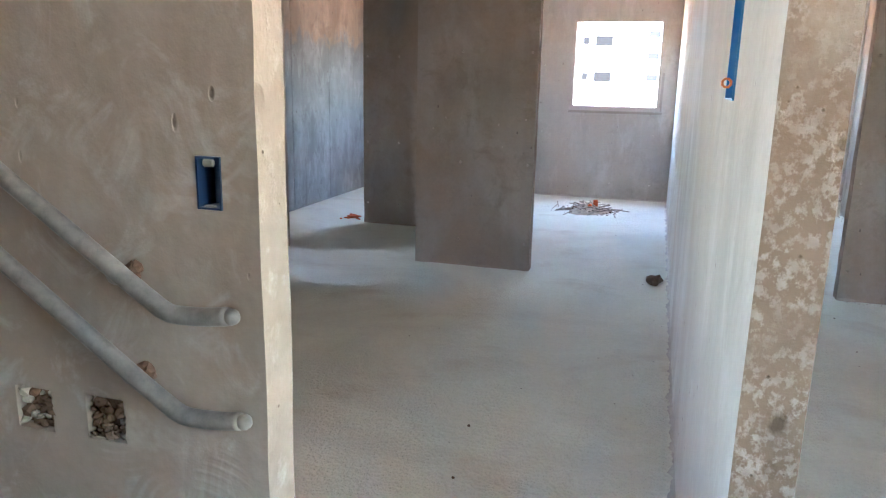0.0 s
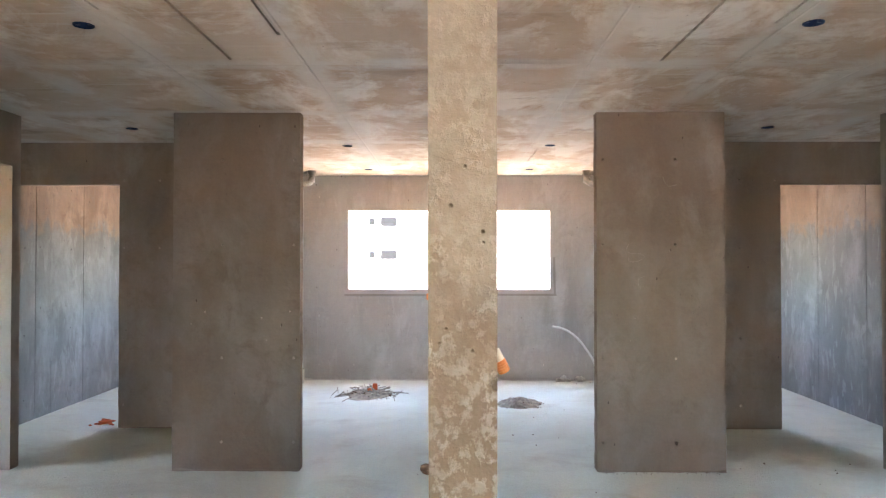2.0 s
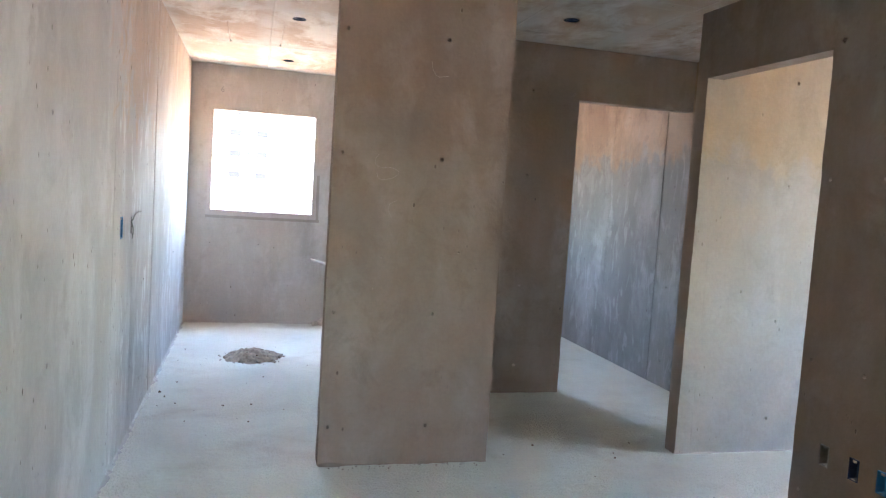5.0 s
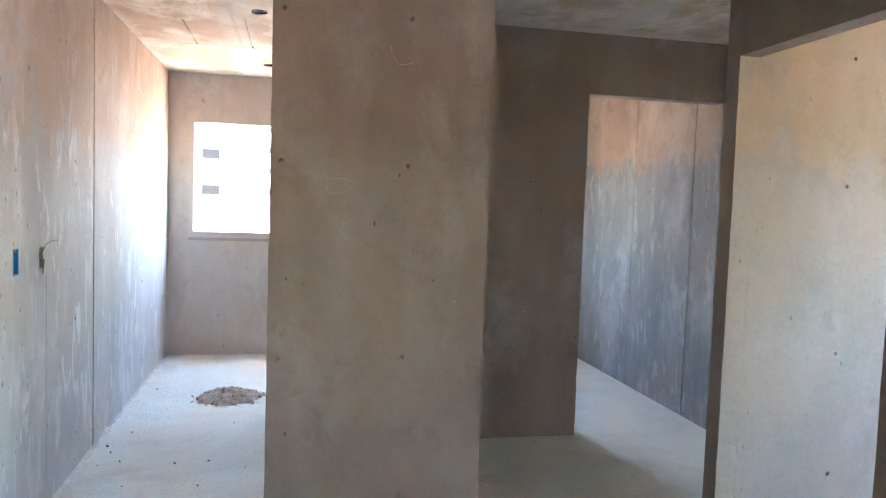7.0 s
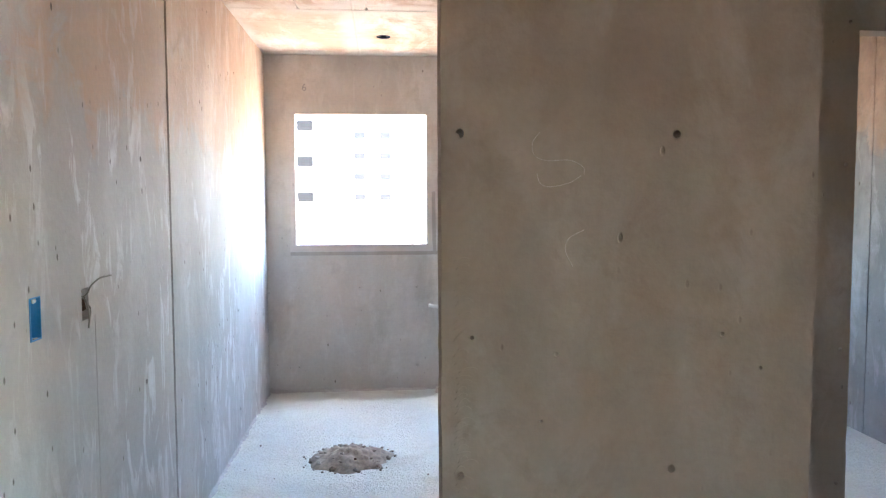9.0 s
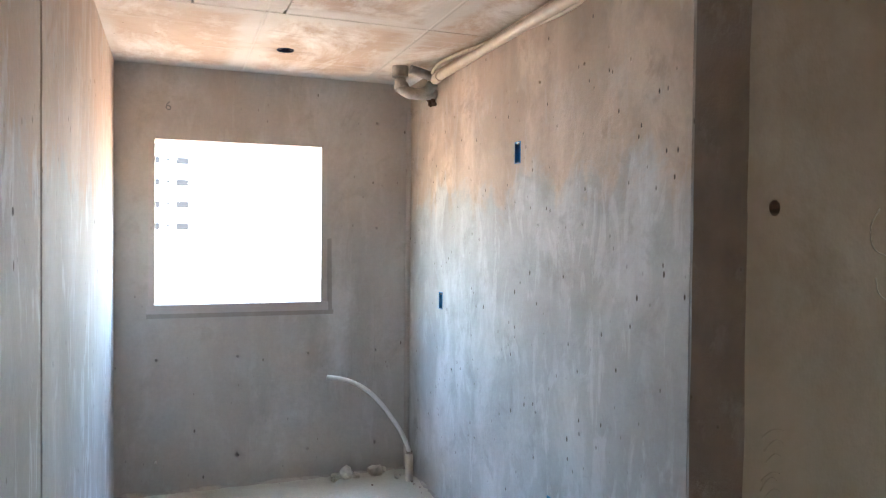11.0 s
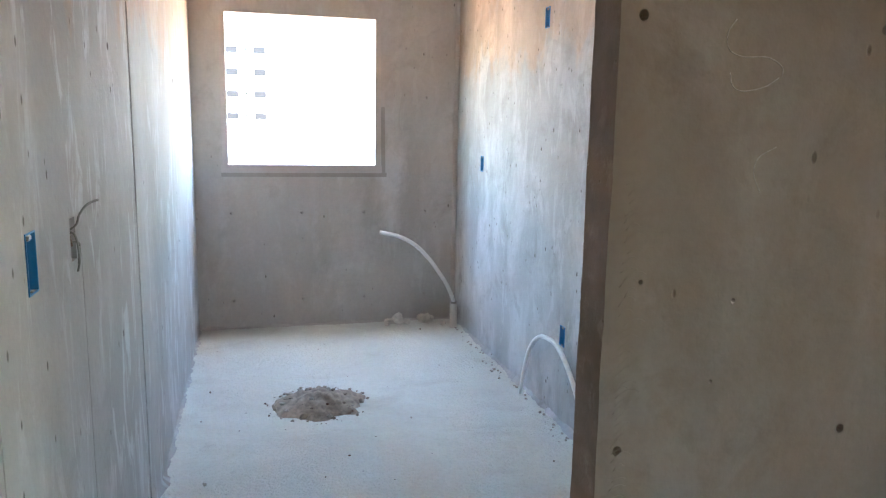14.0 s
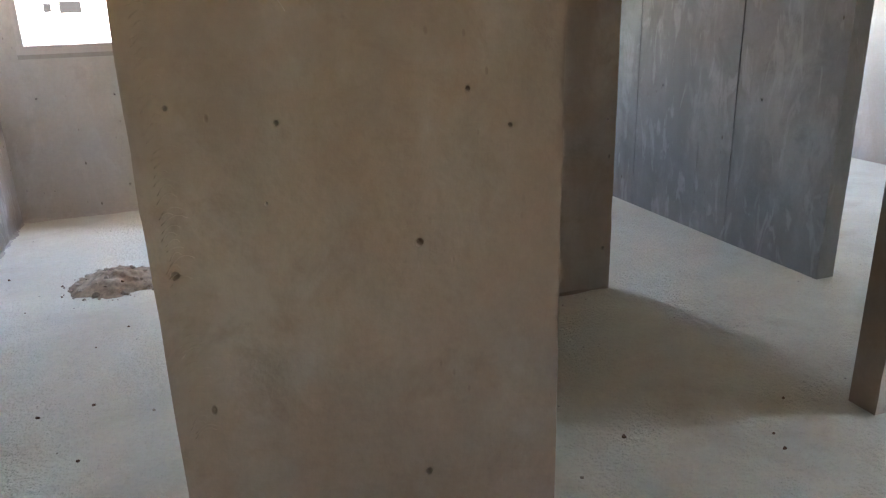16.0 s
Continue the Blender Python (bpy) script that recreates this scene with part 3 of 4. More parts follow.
def window_band(x0, x1, k):
    bm = bmesh.new()
    y0, y1 = 9.31, 9.465
    box(bm, x0 - 0.045, x1 + 0.045, y0, y1, SILL - 0.05, SILL + 0.004, 0.004)
    for a, b in ((x0 - 0.035, x0 + 0.002), (x1 - 0.002, x1 + 0.035)):
        box(bm, a, b, 9.315, 9.323, SILL + 0.006, HEAD - 0.02, 0.002)
    ob = mesh_object("window_%d" % k, bm, mortar)
    ring = bmesh.new()
    for a, b, e, g in ((x0 - 0.05, x1 + 0.075, SILL - 0.08, SILL - 0.052), (x1 + 0.037, x1 + 0.065, SILL - 0.05, SILL + 0.4)):
        box(ring, a, b, 9.3165, 9.322, e, g, 0.002)
    for v in ring.verts:
        v.co.x += 0.006 * math.sin(19 * v.co.z + 5 * v.co.x)
        v.co.z += 0.006 * math.sin(23 * v.co.x)
    part("mortar_smear", ring, smear, ob, "darker mortar smeared round the opening")
    tagged(ob, "rough mortar sill under an unglazed window opening", "window sill", kind="structure")


for k, (a, b) in enumerate(windows[:2], 1):
    window_band(a, b, k)


# ---- fittings ----
def wall_box(x, y, z, face, mat=blue_plastic, w=0.056, h=0.098, deep=0.042, label="blue plastic electrical box set into the concrete wall", group="electrical boxes"):
    """An open switch box let into a wall. face: the way its mouth looks, as (dx, dy)."""
    root = empty("electrical_box", x, y, z, label, "electrical box", group)
    n, s = Vector((*face, 0)), Vector((-face[1], face[0], 0))
    c = Vector((x, y, z))

    def slab(s0, s1, z0, z1, d0, d1):
        bm = bmesh.new()
        pts = [c + s * a + n * d + Vector((0, 0, e)) for a in (s0, s1) for d in (d0, d1) for e in (z0, z1)]
        lo, hi = [min(p[i] for p in pts) for i in range(3)], [max(p[i] for p in pts) for i in range(3)]
        return box(bm, lo[0], hi[0], lo[1], hi[1], lo[2], hi[2])

    t = 0.003
    part("back", slab(-w / 2, w / 2, -h / 2, h / 2, -deep, -deep + t), mat, root)
    part("side", slab(-w / 2, -w / 2 + t, -h / 2, h / 2, -deep + t, 0.002), mat, root)
    part("side", slab(w / 2 - t, w / 2, -h / 2, h / 2, -deep + t, 0.002), mat, root)
    part("side", slab(-w / 2 + t, w / 2 - t, h / 2 - t, h / 2, -deep + t, 0.002), mat, root)
    part("side", slab(-w / 2 + t, w / 2 - t, -h / 2, -h / 2 + t, -deep + t, 0.002), mat, root)
    for e in (-1, 1):
        bm = slab(-0.010, 0.010, e * (h / 2 - 0.015) - 0.008 * (e < 0), e * (h / 2 - 0.003) + 0.0, -0.004, 0.0015)
        bmesh.ops.bevel(bm, geom=list(bm.edges), offset=0.003, segments=1, affect="EDGES")
        part("screw_lug", bm, metal_dull, root, "pale metal screw lug")
    return root


KX = 2.985
for sgn in (0, 1):
    kx, fx = (KX, -1) if sgn == 0 else (flip(KX), 1)
    wall_box(kx, 7.7335, 1.9145, (fx, 0))
    wall_box(kx, 8.7135, 1.16, (fx, 0))
    wall_box(kx, 7.3935, 0.422, (fx, 0))
    wall_box(kx, 6.474, 1.141, (fx, 0))
    lx = 4.244 if sgn == 0 else flip(4.244)
    for y, m in ((4.421, grimy_pvc), (4.263, navy_plastic), (4.125, blue_plastic)):
        wall_box(lx, y, 0.3975, (fx, 0), m, 0.05, 0.09, label="dusty electrical box low on the living room wall")


def party_x(y):
    return PARTY0[0] + (PARTY1[0] - PARTY0[0]) * (y - PARTY0[1]) / (PARTY1[1] - PARTY0[1])


wall_box(party_x(5.683), 5.683, 1.145, (1, 0), w=0.055, h=0.106)
wall_box(0.386, 1.19, 1.228, (0, -1), navy_plastic, 0.04, 0.076, label="dark blue electrical box in the landing wall")

# open wiring pocket with loose wires
WY = 5.984
pocket = empty("loose_wires", party_x(WY), WY, 1.14, "grey wires hanging from a rough pocket in the wall", "wires")
px = party_x(WY)
for pts in ([(px - 0.02, WY, 1.15), (px + 0.008, WY - 0.005, 1.17), (px + 0.012, WY + 0.015, 1.19), (px + 0.02, WY + 0.06, 1.207), (px + 0.03, WY + 0.12, 1.21)],
            [(px - 0.02, WY, 1.16), (px + 0.006, WY - 0.01, 1.15), (px + 0.01, WY, 1.10), (px + 0.004, WY + 0.008, 1.07)], [(px - 0.02, WY + 0.01, 1.13), (px + 0.008, WY + 0.012, 1.13), (px + 0.006, WY + 0.01, 1.085)]):
    part("wire", tube(bmesh.new(), smooth_path(pts), 0.0024, 6), wire_grey, pocket, smooth=True)
for k in range(8):
    bm = lump(bmesh.new(), px - 0.03 + 0.022 * random.random(), WY - 0.018 + 0.035 * random.random(), 1.098 + 0.07 * random.random(), 0.011, 0.9, 0.5, k, 1)
    part("mortar_crumb", bm, brown_stone, pocket)


# distribution boxes on both faces of the party wall
def open_box(root, x0, x1, y0, y1, z0, z1, mouth, t=0.003):
    """A thin-walled tray; mouth: +1 opens towards +x, -1 towards -x."""
    part("tray_back", box(bmesh.new(), *((x0, x0 + t) if mouth > 0 else (x1 - t, x1)), y0, y1, z0, z1), blue_plastic, root)
    a, b = (x0 + t, x1) if mouth > 0 else (x0, x1 - t)
    for u0, u1, v0, v1 in ((y0, y0 + t, z0, z1), (y1 - t, y1, z0, z1), (y0 + t, y1 - t, z0, z0 + t), (y0 + t, y1 - t, z1 - t, z1)):
        part("tray_side", box(bmesh.new(), a, b, u0, u1, v0, v1), blue_plastic, root)


def ring_nut(x, y, z, r=0.0125, length=0.011):
    bm = bmesh.new()
    n = 16
    rings = []
    for d, rad in ((0, r * 0.62), (0, r), (length, r), (length, r * 0.62)):
        lug = [rad + (0.0015 if (k % 2 and rad == r) else 0) for k in range(n)]
        rings.append([bm.verts.new((x + lug[k] * math.cos(2 * math.pi * k / n), y + d, z + lug[k] * math.sin(2 * math.pi * k / n))) for k in range(n)])
    for a, b in zip(rings, rings[1:] + rings[:1]):
        for k in range(n):
            bm.faces.new((a[k], a[(k + 1) % n], b[(k + 1) % n], b[k]))
    return bm


bx = party_x(1.96)
panel = empty("distribution_box", bx, 1.96, 1.322, "open blue plastic distribution box sunk in the wall", "electrical box")
open_box(panel, bx - 0.0605, bx + 0.002, 1.8285, 2.0895, 1.3225, 1.6255, 1)
for y, z in ((2.07, 1.39), (2.07, 1.55), (1.85, 1.55)):
    part("screw_boss", tube(bmesh.new(), [(bx - 0.057, y, z), (bx - 0.02, y, z)], 0.006, 8), blue_plastic, panel)
part("strap", tube(bmesh.new(), smooth_path([(bx - 0.03, 1.93, 1.618), (bx - 0.015, 1.955, 1.60), (bx - 0.008, 1.975, 1.565), (bx - 0.012, 1.978, 1.535), (bx - 0.02, 1.96, 1.538)]), 0.0035, 8, 0.006), white_plastic, panel, "pale plastic strap", True)
for k in range(2):
    part("wire", tube(bmesh.new(), smooth_path([(bx - 0.03, 1.93 + 0.012 * k, 1.62), (bx - 0.01, 1.925 + 0.012 * k, 1.57), (bx - 0.012, 1.92 + 0.01 * k, 1.535)]), 0.003, 6), wire_grey, panel, smooth=True)
part("ring_connector", ring_nut(bx - 0.012, 1.915, 1.52), orange_plastic, panel, "orange plastic ring connector")
part("slot", box(bmesh.new(), bx - 0.04, bx - 0.018, 1.89, 1.93, 1.3256, 1.3275), navy_plastic, panel, "dark slot in the tray floor")

rim_rng = random.Random(8)
for k in range(16):
    y = rim_rng.uniform(1.835, 2.085)
    bm = lump(bmesh.new(), bx - 0.006, y, 1.624, rim_rng.uniform(0.004, 0.008), 0.6, 0.6, k, 1)
    part("mortar_crumb", bm, wall_party_mat, panel)

plug = empty("hanging_connector", bx, 1.85, 1.26, "orange threaded connector hanging on grey wires", "connector")
part("wire", tube(bmesh.new(), smooth_path([(bx - 0.012, 1.865, 1.327), (bx + 0.004, 1.868, 1.323), (bx + 0.018, 1.871, 1.310), (bx + 0.027, 1.873, 1.292)]), 0.003, 8), wire_grey, plug, smooth=True)
part("wire", tube(bmesh.new(), smooth_path([(bx - 0.014, 1.873, 1.327), (bx + 0.006, 1.877, 1.320), (bx + 0.019, 1.878, 1.303), (bx + 0.028, 1.875, 1.290)]), 0.0025, 8), wire_grey, plug, smooth=True)
part("collar", tube(bmesh.new(), [(bx + 0.025, 1.873, 1.297), (bx + 0.033, 1.874, 1.275)], 0.0088, 10, 0.0115), pale_pvc, plug, "dusty pale collar", True)
bm = bmesh.new()
for k in range(5):
    a, b = k / 5, (k + 0.72) / 5
    p, q = Vector((bx + 0.033, 1.874, 1.276)), Vector((bx + 0.044, 1.876, 1.253))
    tube(bm, [p.lerp(q, a), p.lerp(q, b)], 0.0125, 14)
    tube(bm, [p.lerp(q, b), p.lerp(q, (k + 1) / 5)], 0.0108, 14)
part("thread", bm, orange_plastic, plug, "ribbed orange plastic thread")

wx = party_x(2.2) - 0.097
panel = empty("distribution_box", wx, 2.21, 1.345, "shallow open blue distribution box in the pale wall", "electrical box")
open_box(panel, wx - 0.004, wx + 0.0285, 2.1055, 2.3195, 1.3455, 1.6445, -1)
bm = ring_nut(wx - 0.012, 2.2, 1.385, 0.012, 0.016)
part("ring_connector", bm, orange_plastic, panel, "orange plastic ring connector")

# lamp boxes in the ceiling
for x, y in LAMPS:
    root = empty("ceiling_box", x, y, CEIL + 0.05, "dark round lamp box sunk in the concrete ceiling", "ceiling box", "ceiling boxes")
    bm = bmesh.new()
    tube(bm, [(x, y, CEIL - 0.003), (x, y, CEIL + 0.05)], 0.045, 16, caps=False)
    tube(bm, [(x, y, CEIL + 0.046), (x, y, CEIL + 0.05)], 0.045, 16)
    part("cup", bm, navy_plastic, root)
    part("lug", box(bmesh.new(), x - 0.034, x - 0.018, y - 0.008, y + 0.008, CEIL + 0.002, CEIL + 0.012), navy_plastic, root)
    part("lug", box(bmesh.new(), x + 0.018, x + 0.034, y - 0.008, y + 0.008, CEIL + 0.002, CEIL + 0.012), navy_plastic, root)

# hand rails of the stair, on the landing wall
for rise, label in ((0.0, "upper dusty grey round hand rail on the landing wall"), (-0.155, "lower dusty grey round hand rail on the landing wall")):
    rail = empty("handrail", 0.3, 1.13, 1.05 + rise, label, "handrail", "stair hand rails")
    d = 0.012 if rise else 0.0
    run = [(-0.75 + d, 1.13, 1.80 + rise), (0.0, 1.13, 1.283 + rise + d), (0.25 + d, 1.13, 1.113 + rise), (0.325 + d, 1.13, 1.063 + rise), (0.342 + d, 1.13, 1.053 + rise), (0.362 + d, 1.13, 1.048 + rise), (0.41 + d, 1.13, 1.05 + rise), (0.446 + d, 1.13, 1.055 + rise)]
    pipe = part("tube", tube(bmesh.new(), smooth_path(run, 5), 0.0135, 14), rail_grey, rail, smooth=True)
    bm = lump(bmesh.new(), 0.452 + d, 1.13, 1.0455 + rise, 0.0126, 1.0, 0.05, 1)
    part("end_cap", bm, rail_grey, pipe, smooth=True)
    bracket = part("bracket", tube(bmesh.new(), smooth_path([(0.25 + d, 1.132, 1.10 + rise), (0.245 + d, 1.15, 1.08 + rise), (0.243 + d, 1.192, 1.075 + rise)]), 0.006, 8), metal_dull, rail, "rusty bracket stub", True)
    bm = bmesh.new()
    for k in range(4):
        lump(bm, 0.24 + d + 0.014 * random.random(), 1.186, 1.055 + rise + 0.03 * random.random(), 0.013, 0.9, 0.5, k + 3, 1)
    part("mortar_plug", bm, brown_stone, bracket, "crumbly mortar round the bracket")

# rubble packed in the two pockets of the landing wall
for x0, z0, pale in ((-0.015, 0.787, 1), (0.13, 0.79, 0)):
    root = empty("rubble_pocket", x0 + 0.037, 1.22, z0, "crushed stones packed into a square pocket in the wall", "rubble", "rubble pockets")
    bed = box(bmesh.new(), x0 + 0.001, x0 + 0.074, 1.21, 1.238, z0 + 0.001, z0 + 0.074)
    part("mortar_bed", bed, brown_stone, root, "dark crumbly mortar behind the stones")
    for k in range(25):
        i, j = k % 5, k // 5
        bm = lump(bmesh.new(), x0 + 0.009 + i * 0.0143 + random.uniform(-0.006, 0.006), 1.199 + random.uniform(-0.004, 0.01), z0 + 0.001 + j * 0.0143, random.uniform(0.005, 0.0145), 0.8, 0.7, k + 20 * pale, 1)
        part("stone", bm, stone_mat if (random.random() < 0.22 + 0.2 * pale) else brown_stone, root)


# ---- kitchen pipes ----
def drain(mx):
    """Soil pipes hung under the kitchen ceiling; mx maps x into either flat."""
    trap = empty("drain_pipes", mx(2.9), 8.75, 2.42, "cream plastic drain pipes and trap under the ceiling", "pipe")
    path = [(mx(2.925), 8.66, 2.425), (mx(2.925), 7.7, 2.43), (mx(2.925), 7.09, 2.428), (mx(2.925), 7.03, 2.437), (mx(2.925), 6.99, 2.463), (mx(2.925), 6.975, 2.515)]
    waste = part("waste_pipe", tube(bmesh.new(), smooth_path(path, 4), 0.024, 14), cream_pvc, trap, smooth=True)
    part("socket", tube(bmesh.new(), [(mx(2.925), 8.60, 2.425), (mx(2.925), 8.69, 2.425)], 0.029, 14), cream_pvc, waste)
    part("socket", tube(bmesh.new(), [(mx(2.925), 7.02, 2.437), (mx(2.925), 7.08, 2.429)], 0.029, 14), cream_pvc, waste)
    thin = [(mx(2.90), 8.72, 2.42), (mx(2.905), 8.62, 2.475), (mx(2.915), 8.45, 2.488), (mx(2.955), 8.1, 2.478), (mx(2.962), 7.6, 2.435), (mx(2.962), 7.25, 2.415), (mx(2.95), 7.08, 2.425)]
    part("hose", tube(bmesh.new(), smooth_path(thin, 5), 0.0095, 10), cream_pvc, trap, smooth=True)
    body = [(mx(2.76), 8.82, 2.515), (mx(2.76), 8.82, 2.44), (mx(2.765), 8.81, 2.39), (mx(2.80), 8.78, 2.355), (mx(2.86), 8.75, 2.35), (mx(2.905), 8.74, 2.37), (mx(2.925), 8.72, 2.41)]
    bend = part("trap_bend", tube(bmesh.new(), smooth_path(body, 4), 0.033, 14), grimy_pvc, trap, "grimy grey trap bend", True)
    part("trap_collar", tube(bmesh.new(), [(mx(2.76), 8.82, 2.45), (mx(2.76), 8.82, 2.51)], 0.047, 16), grimy_pvc, bend)
    part("trap_collar", tube(bmesh.new(), [(mx(2.765), 8.815, 2.40), (mx(2.768), 8.805, 2.375)], 0.042, 16), grimy_pvc, bend)
    part("branch", tube(bmesh.new(), smooth_path([(mx(2.78), 8.70, 2.47), (mx(2.84), 8.69, 2.455), (mx(2.90), 8.69, 2.44), (mx(2.925), 8.68, 2.43)], 4), 0.027, 12), grimy_pvc, trap, smooth=True)
    part("branch", tube(bmesh.new(), smooth_path([(mx(2.84), 8.86, 2.38), (mx(2.90), 8.84, 2.36), (mx(2.99), 8.83, 2.37)], 4), 0.028, 12), grimy_pvc, trap, smooth=True)
    bm = bmesh.new()
    for k in range(9):
        lump(bm, mx(2.955 + 0.02 * random.random()), 8.80 + 0.09 * random.random(), 2.30 + 0.04 * random.random(), 0.02, 0.8, 0.6, k, 1)
    part("broken_mortar", bm, brown_stone, trap, "dark broken mortar round the pipe")


drain(lambda x: x)
drain(flip)


def stub_pipe(mx, arc=None):
    root = empty("water_pipe", mx(2.92), 9.08, 0.0, "thin white flexible pipe curving up from a floor stub", "pipe")
    arc = arc or [(mx(2.92), 9.08, 0.15), (mx(2.915), 9.08, 0.2), (mx(2.868), 9.085, 0.307), (mx(2.80), 9.085, 0.41), (mx(2.745), 9.085, 0.485), (mx(2.67), 9.085, 0.565), (mx(2.59), 9.085, 0.622), (mx(2.50), 9.085, 0.66), (mx(2.40), 9.085, 0.68)]
    part("hose", tube(bmesh.new(), smooth_path(arc, 4), 0.0135, 12), white_plastic, root, "white flexible hose", True)
    bm = tube(bmesh.new(), [(mx(2.92), 9.08, 0.0), (mx(2.92), 9.08, 0.17)], 0.026, 14)
    stub = part("stub", bm, pale_pvc, root, "cream plastic floor stub")
    tube_bm = tube(bmesh.new(), [(mx(2.92), 9.08, 0.165), (mx(2.92), 9.08, 0.185)], 0.021, 12)
    part("collar", tube_bm, grimy_pvc, stub)


stub_pipe(lambda x: x)
stub_pipe(flip, [(flip(2.92), 9.08, 0.15), (flip(2.925), 9.07, 0.25), (flip(2.94), 9.03, 0.38), (flip(2.955), 8.95, 0.52), (flip(2.965), 8.82, 0.62), (flip(2.968), 8.68, 0.67)])

loop = empty("water_hose", 2.95, 7.4, 0.0, "thin white flexible hose looped beside the kitchen wall", "hose")
arc = [(2.935, 7.775, 0.0), (2.94, 7.755, 0.13), (2.945, 7.69, 0.28), (2.945, 7.58, 0.365), (2.945, 7.47, 0.39), (2.945, 7.36, 0.385), (2.945, 7.23, 0.32), (2.945, 7.10, 0.20), (2.945, 7.03, 0.10), (2.945, 7.0, 0.02)]
part("hose", tube(bmesh.new(), smooth_path(arc, 4), 0.011, 12), white_plastic, loop, smooth=True)
part("stub", tube(bmesh.new(), [(2.945, 6.995, 0.0), (2.945, 7.0, 0.07)], 0.022, 12), pale_pvc, loop, "cream plastic floor stub")


# ---- pencil and chalk marks ----
chalk = plain("chalk_line", (0.50, 0.455, 0.41), 0.9, 0.3, 90, 0.2, 0.1)
pencil = plain("pencil_grey", (0.36, 0.35, 0.345), 0.8, 0.3, 90, 0.1, 0.1)
scribble = empty("chalk_scribble", 2.47, 5.503, 1.46, "faint curved chalk scribble on the concrete pier", "writing")
for pts in ([(2.43, 1.583), (2.414, 1.558), (2.42, 1.53), (2.45, 1.519), (2.50, 1.52), (2.532, 1.505), (2.535, 1.488)], [(2.425, 1.49), (2.432, 1.468), (2.455, 1.459), (2.50, 1.468), (2.528, 1.485)],
            [(2.67, 2.061), (2.68, 2.02), (2.707, 1.99), (2.763, 1.998)], [(2.536, 1.36), (2.50, 1.34), (2.493, 1.31), (2.51, 1.275)]):
    part("chalk_stroke", tube(bmesh.new(), smooth_path([(x, 5.5048, z) for x, z in pts], 6), 0.0012, 6), chalk, scribble, smooth=True)
digit = bpy.data.curves.new("chalk_number", "FONT")
digit.body, digit.size, digit.extrude, digit.align_x = "6", 0.075, 0.0006, "CENTER"
digit.materials.append(pencil)
number = new("chalk_number", digit)
number.matrix_basis = pose(1.504, 9.3185, 2.25, 90, 0, 0)
tagged(number, "faint pencilled number 6 on the concrete wall", "writing")


# ---- crumbly mortar left along the foot of the walls ----
def fillet(p0, p1, height, depth, seed, mat):
    """An uneven strip of mortar in the angle between floor and wall, to the right of the way from p0 to p1."""
    p0, p1 = Vector((*p0, 0)), Vector((*p1, 0))
    length = (p1 - p0).length
    way = (p1 - p0) / length
    out = Vector((way.y, -way.x, 0))
    bm, rows, n = bmesh.new(), [], max(8, int(length / 0.018))
    for i in range(n + 1):
        u = length * i / n
        a = 0.55 + 0.9 * noise.noise(Vector((u * 7, seed, 0))) + 0.5 * noise.noise(Vector((u * 31, seed, 4)))
        a = max(0.06, a)
        h, d = height * a, depth * max(0.1, a + 0.3 * noise.noise(Vector((u * 19, seed, 9))))
        at = p0 + way * u
        rows.append([bm.verts.new(at - out * 0.002 + Vector((0, 0, h))), bm.verts.new(at + out * d * 0.45 + Vector((0, 0, h * 0.42))), bm.verts.new(at + out * d + Vector((0, 0, -0.001)))])
    for a, b in zip(rows, rows[1:]):
        for k in range(2):
            bm.faces.new((a[k], a[k + 1], b[k + 1], b[k]))
    bmesh.ops.recalc_face_normals(bm, faces=bm.faces)
    ob = mesh_object("baseboard", bm, mat)
    return tagged(ob, "crumbly mortar fillet along the foot of the wall", "mortar fillet", kind="structure")


for mx, turn in ((lambda x: x, False), (flip, True)):
    for a, b, h, d, mat in (((2.21, 5.505), (3.098, 5.505), 0.018, 0.022, wall_grey), ((3.1, 6.795), (4.07, 6.795), 0.016, 0.02, wall_grey), ((2.985, 9.3), (2.985, 5.62), 0.03, 0.035, wall_kitchen_mat),
                            ((1.23, 9.318), (2.97, 9.318), 0.022, 0.03, wall_north_mat), ((4.35, 5.508), (7.3, 5.508), 0.015, 0.02, wall_cross_mat), ((4.244, 4.59), (4.244, 1.3), 0.015, 0.02, wall_grey)):
        p, q = (mx(a[0]), a[1]), (mx(b[0]), b[1])
        fillet(*((q, p) if turn else (p, q)), h, d, a[0] * 3 + a[1], mat)
fillet((party_x(1.5), 1.5), (party_x(9.3), 9.3), 0.02, 0.028, 5.0, wall_party_mat)
fillet((party_x(9.3) - 0.097, 9.3), (party_x(1.5) - 0.097, 1.5), 0.02, 0.028, 8.0, wall_party_mat)
bm = bmesh.new()
crumbs = random.Random(31)
for k in range(90):
    lump(bm, 2.945 - 0.06 * crumbs.random() ** 2, crumbs.uniform(5.8, 9.2), -0.001, crumbs.uniform(0.003, 0.009), 0.8, 0.6, k, 1)
for k in range(40):
    lump(bm, crumbs.uniform(2.25, 3.05), 5.48 - 0.05 * crumbs.random() ** 2, -0.001, crumbs.uniform(0.002, 0.006), 0.8, 0.6, k, 1)
tagged(mesh_object("mortar_crumbs", bm, stone_mat), "scattered mortar crumbs along the wall foot", "crumbs", kind="stuff")


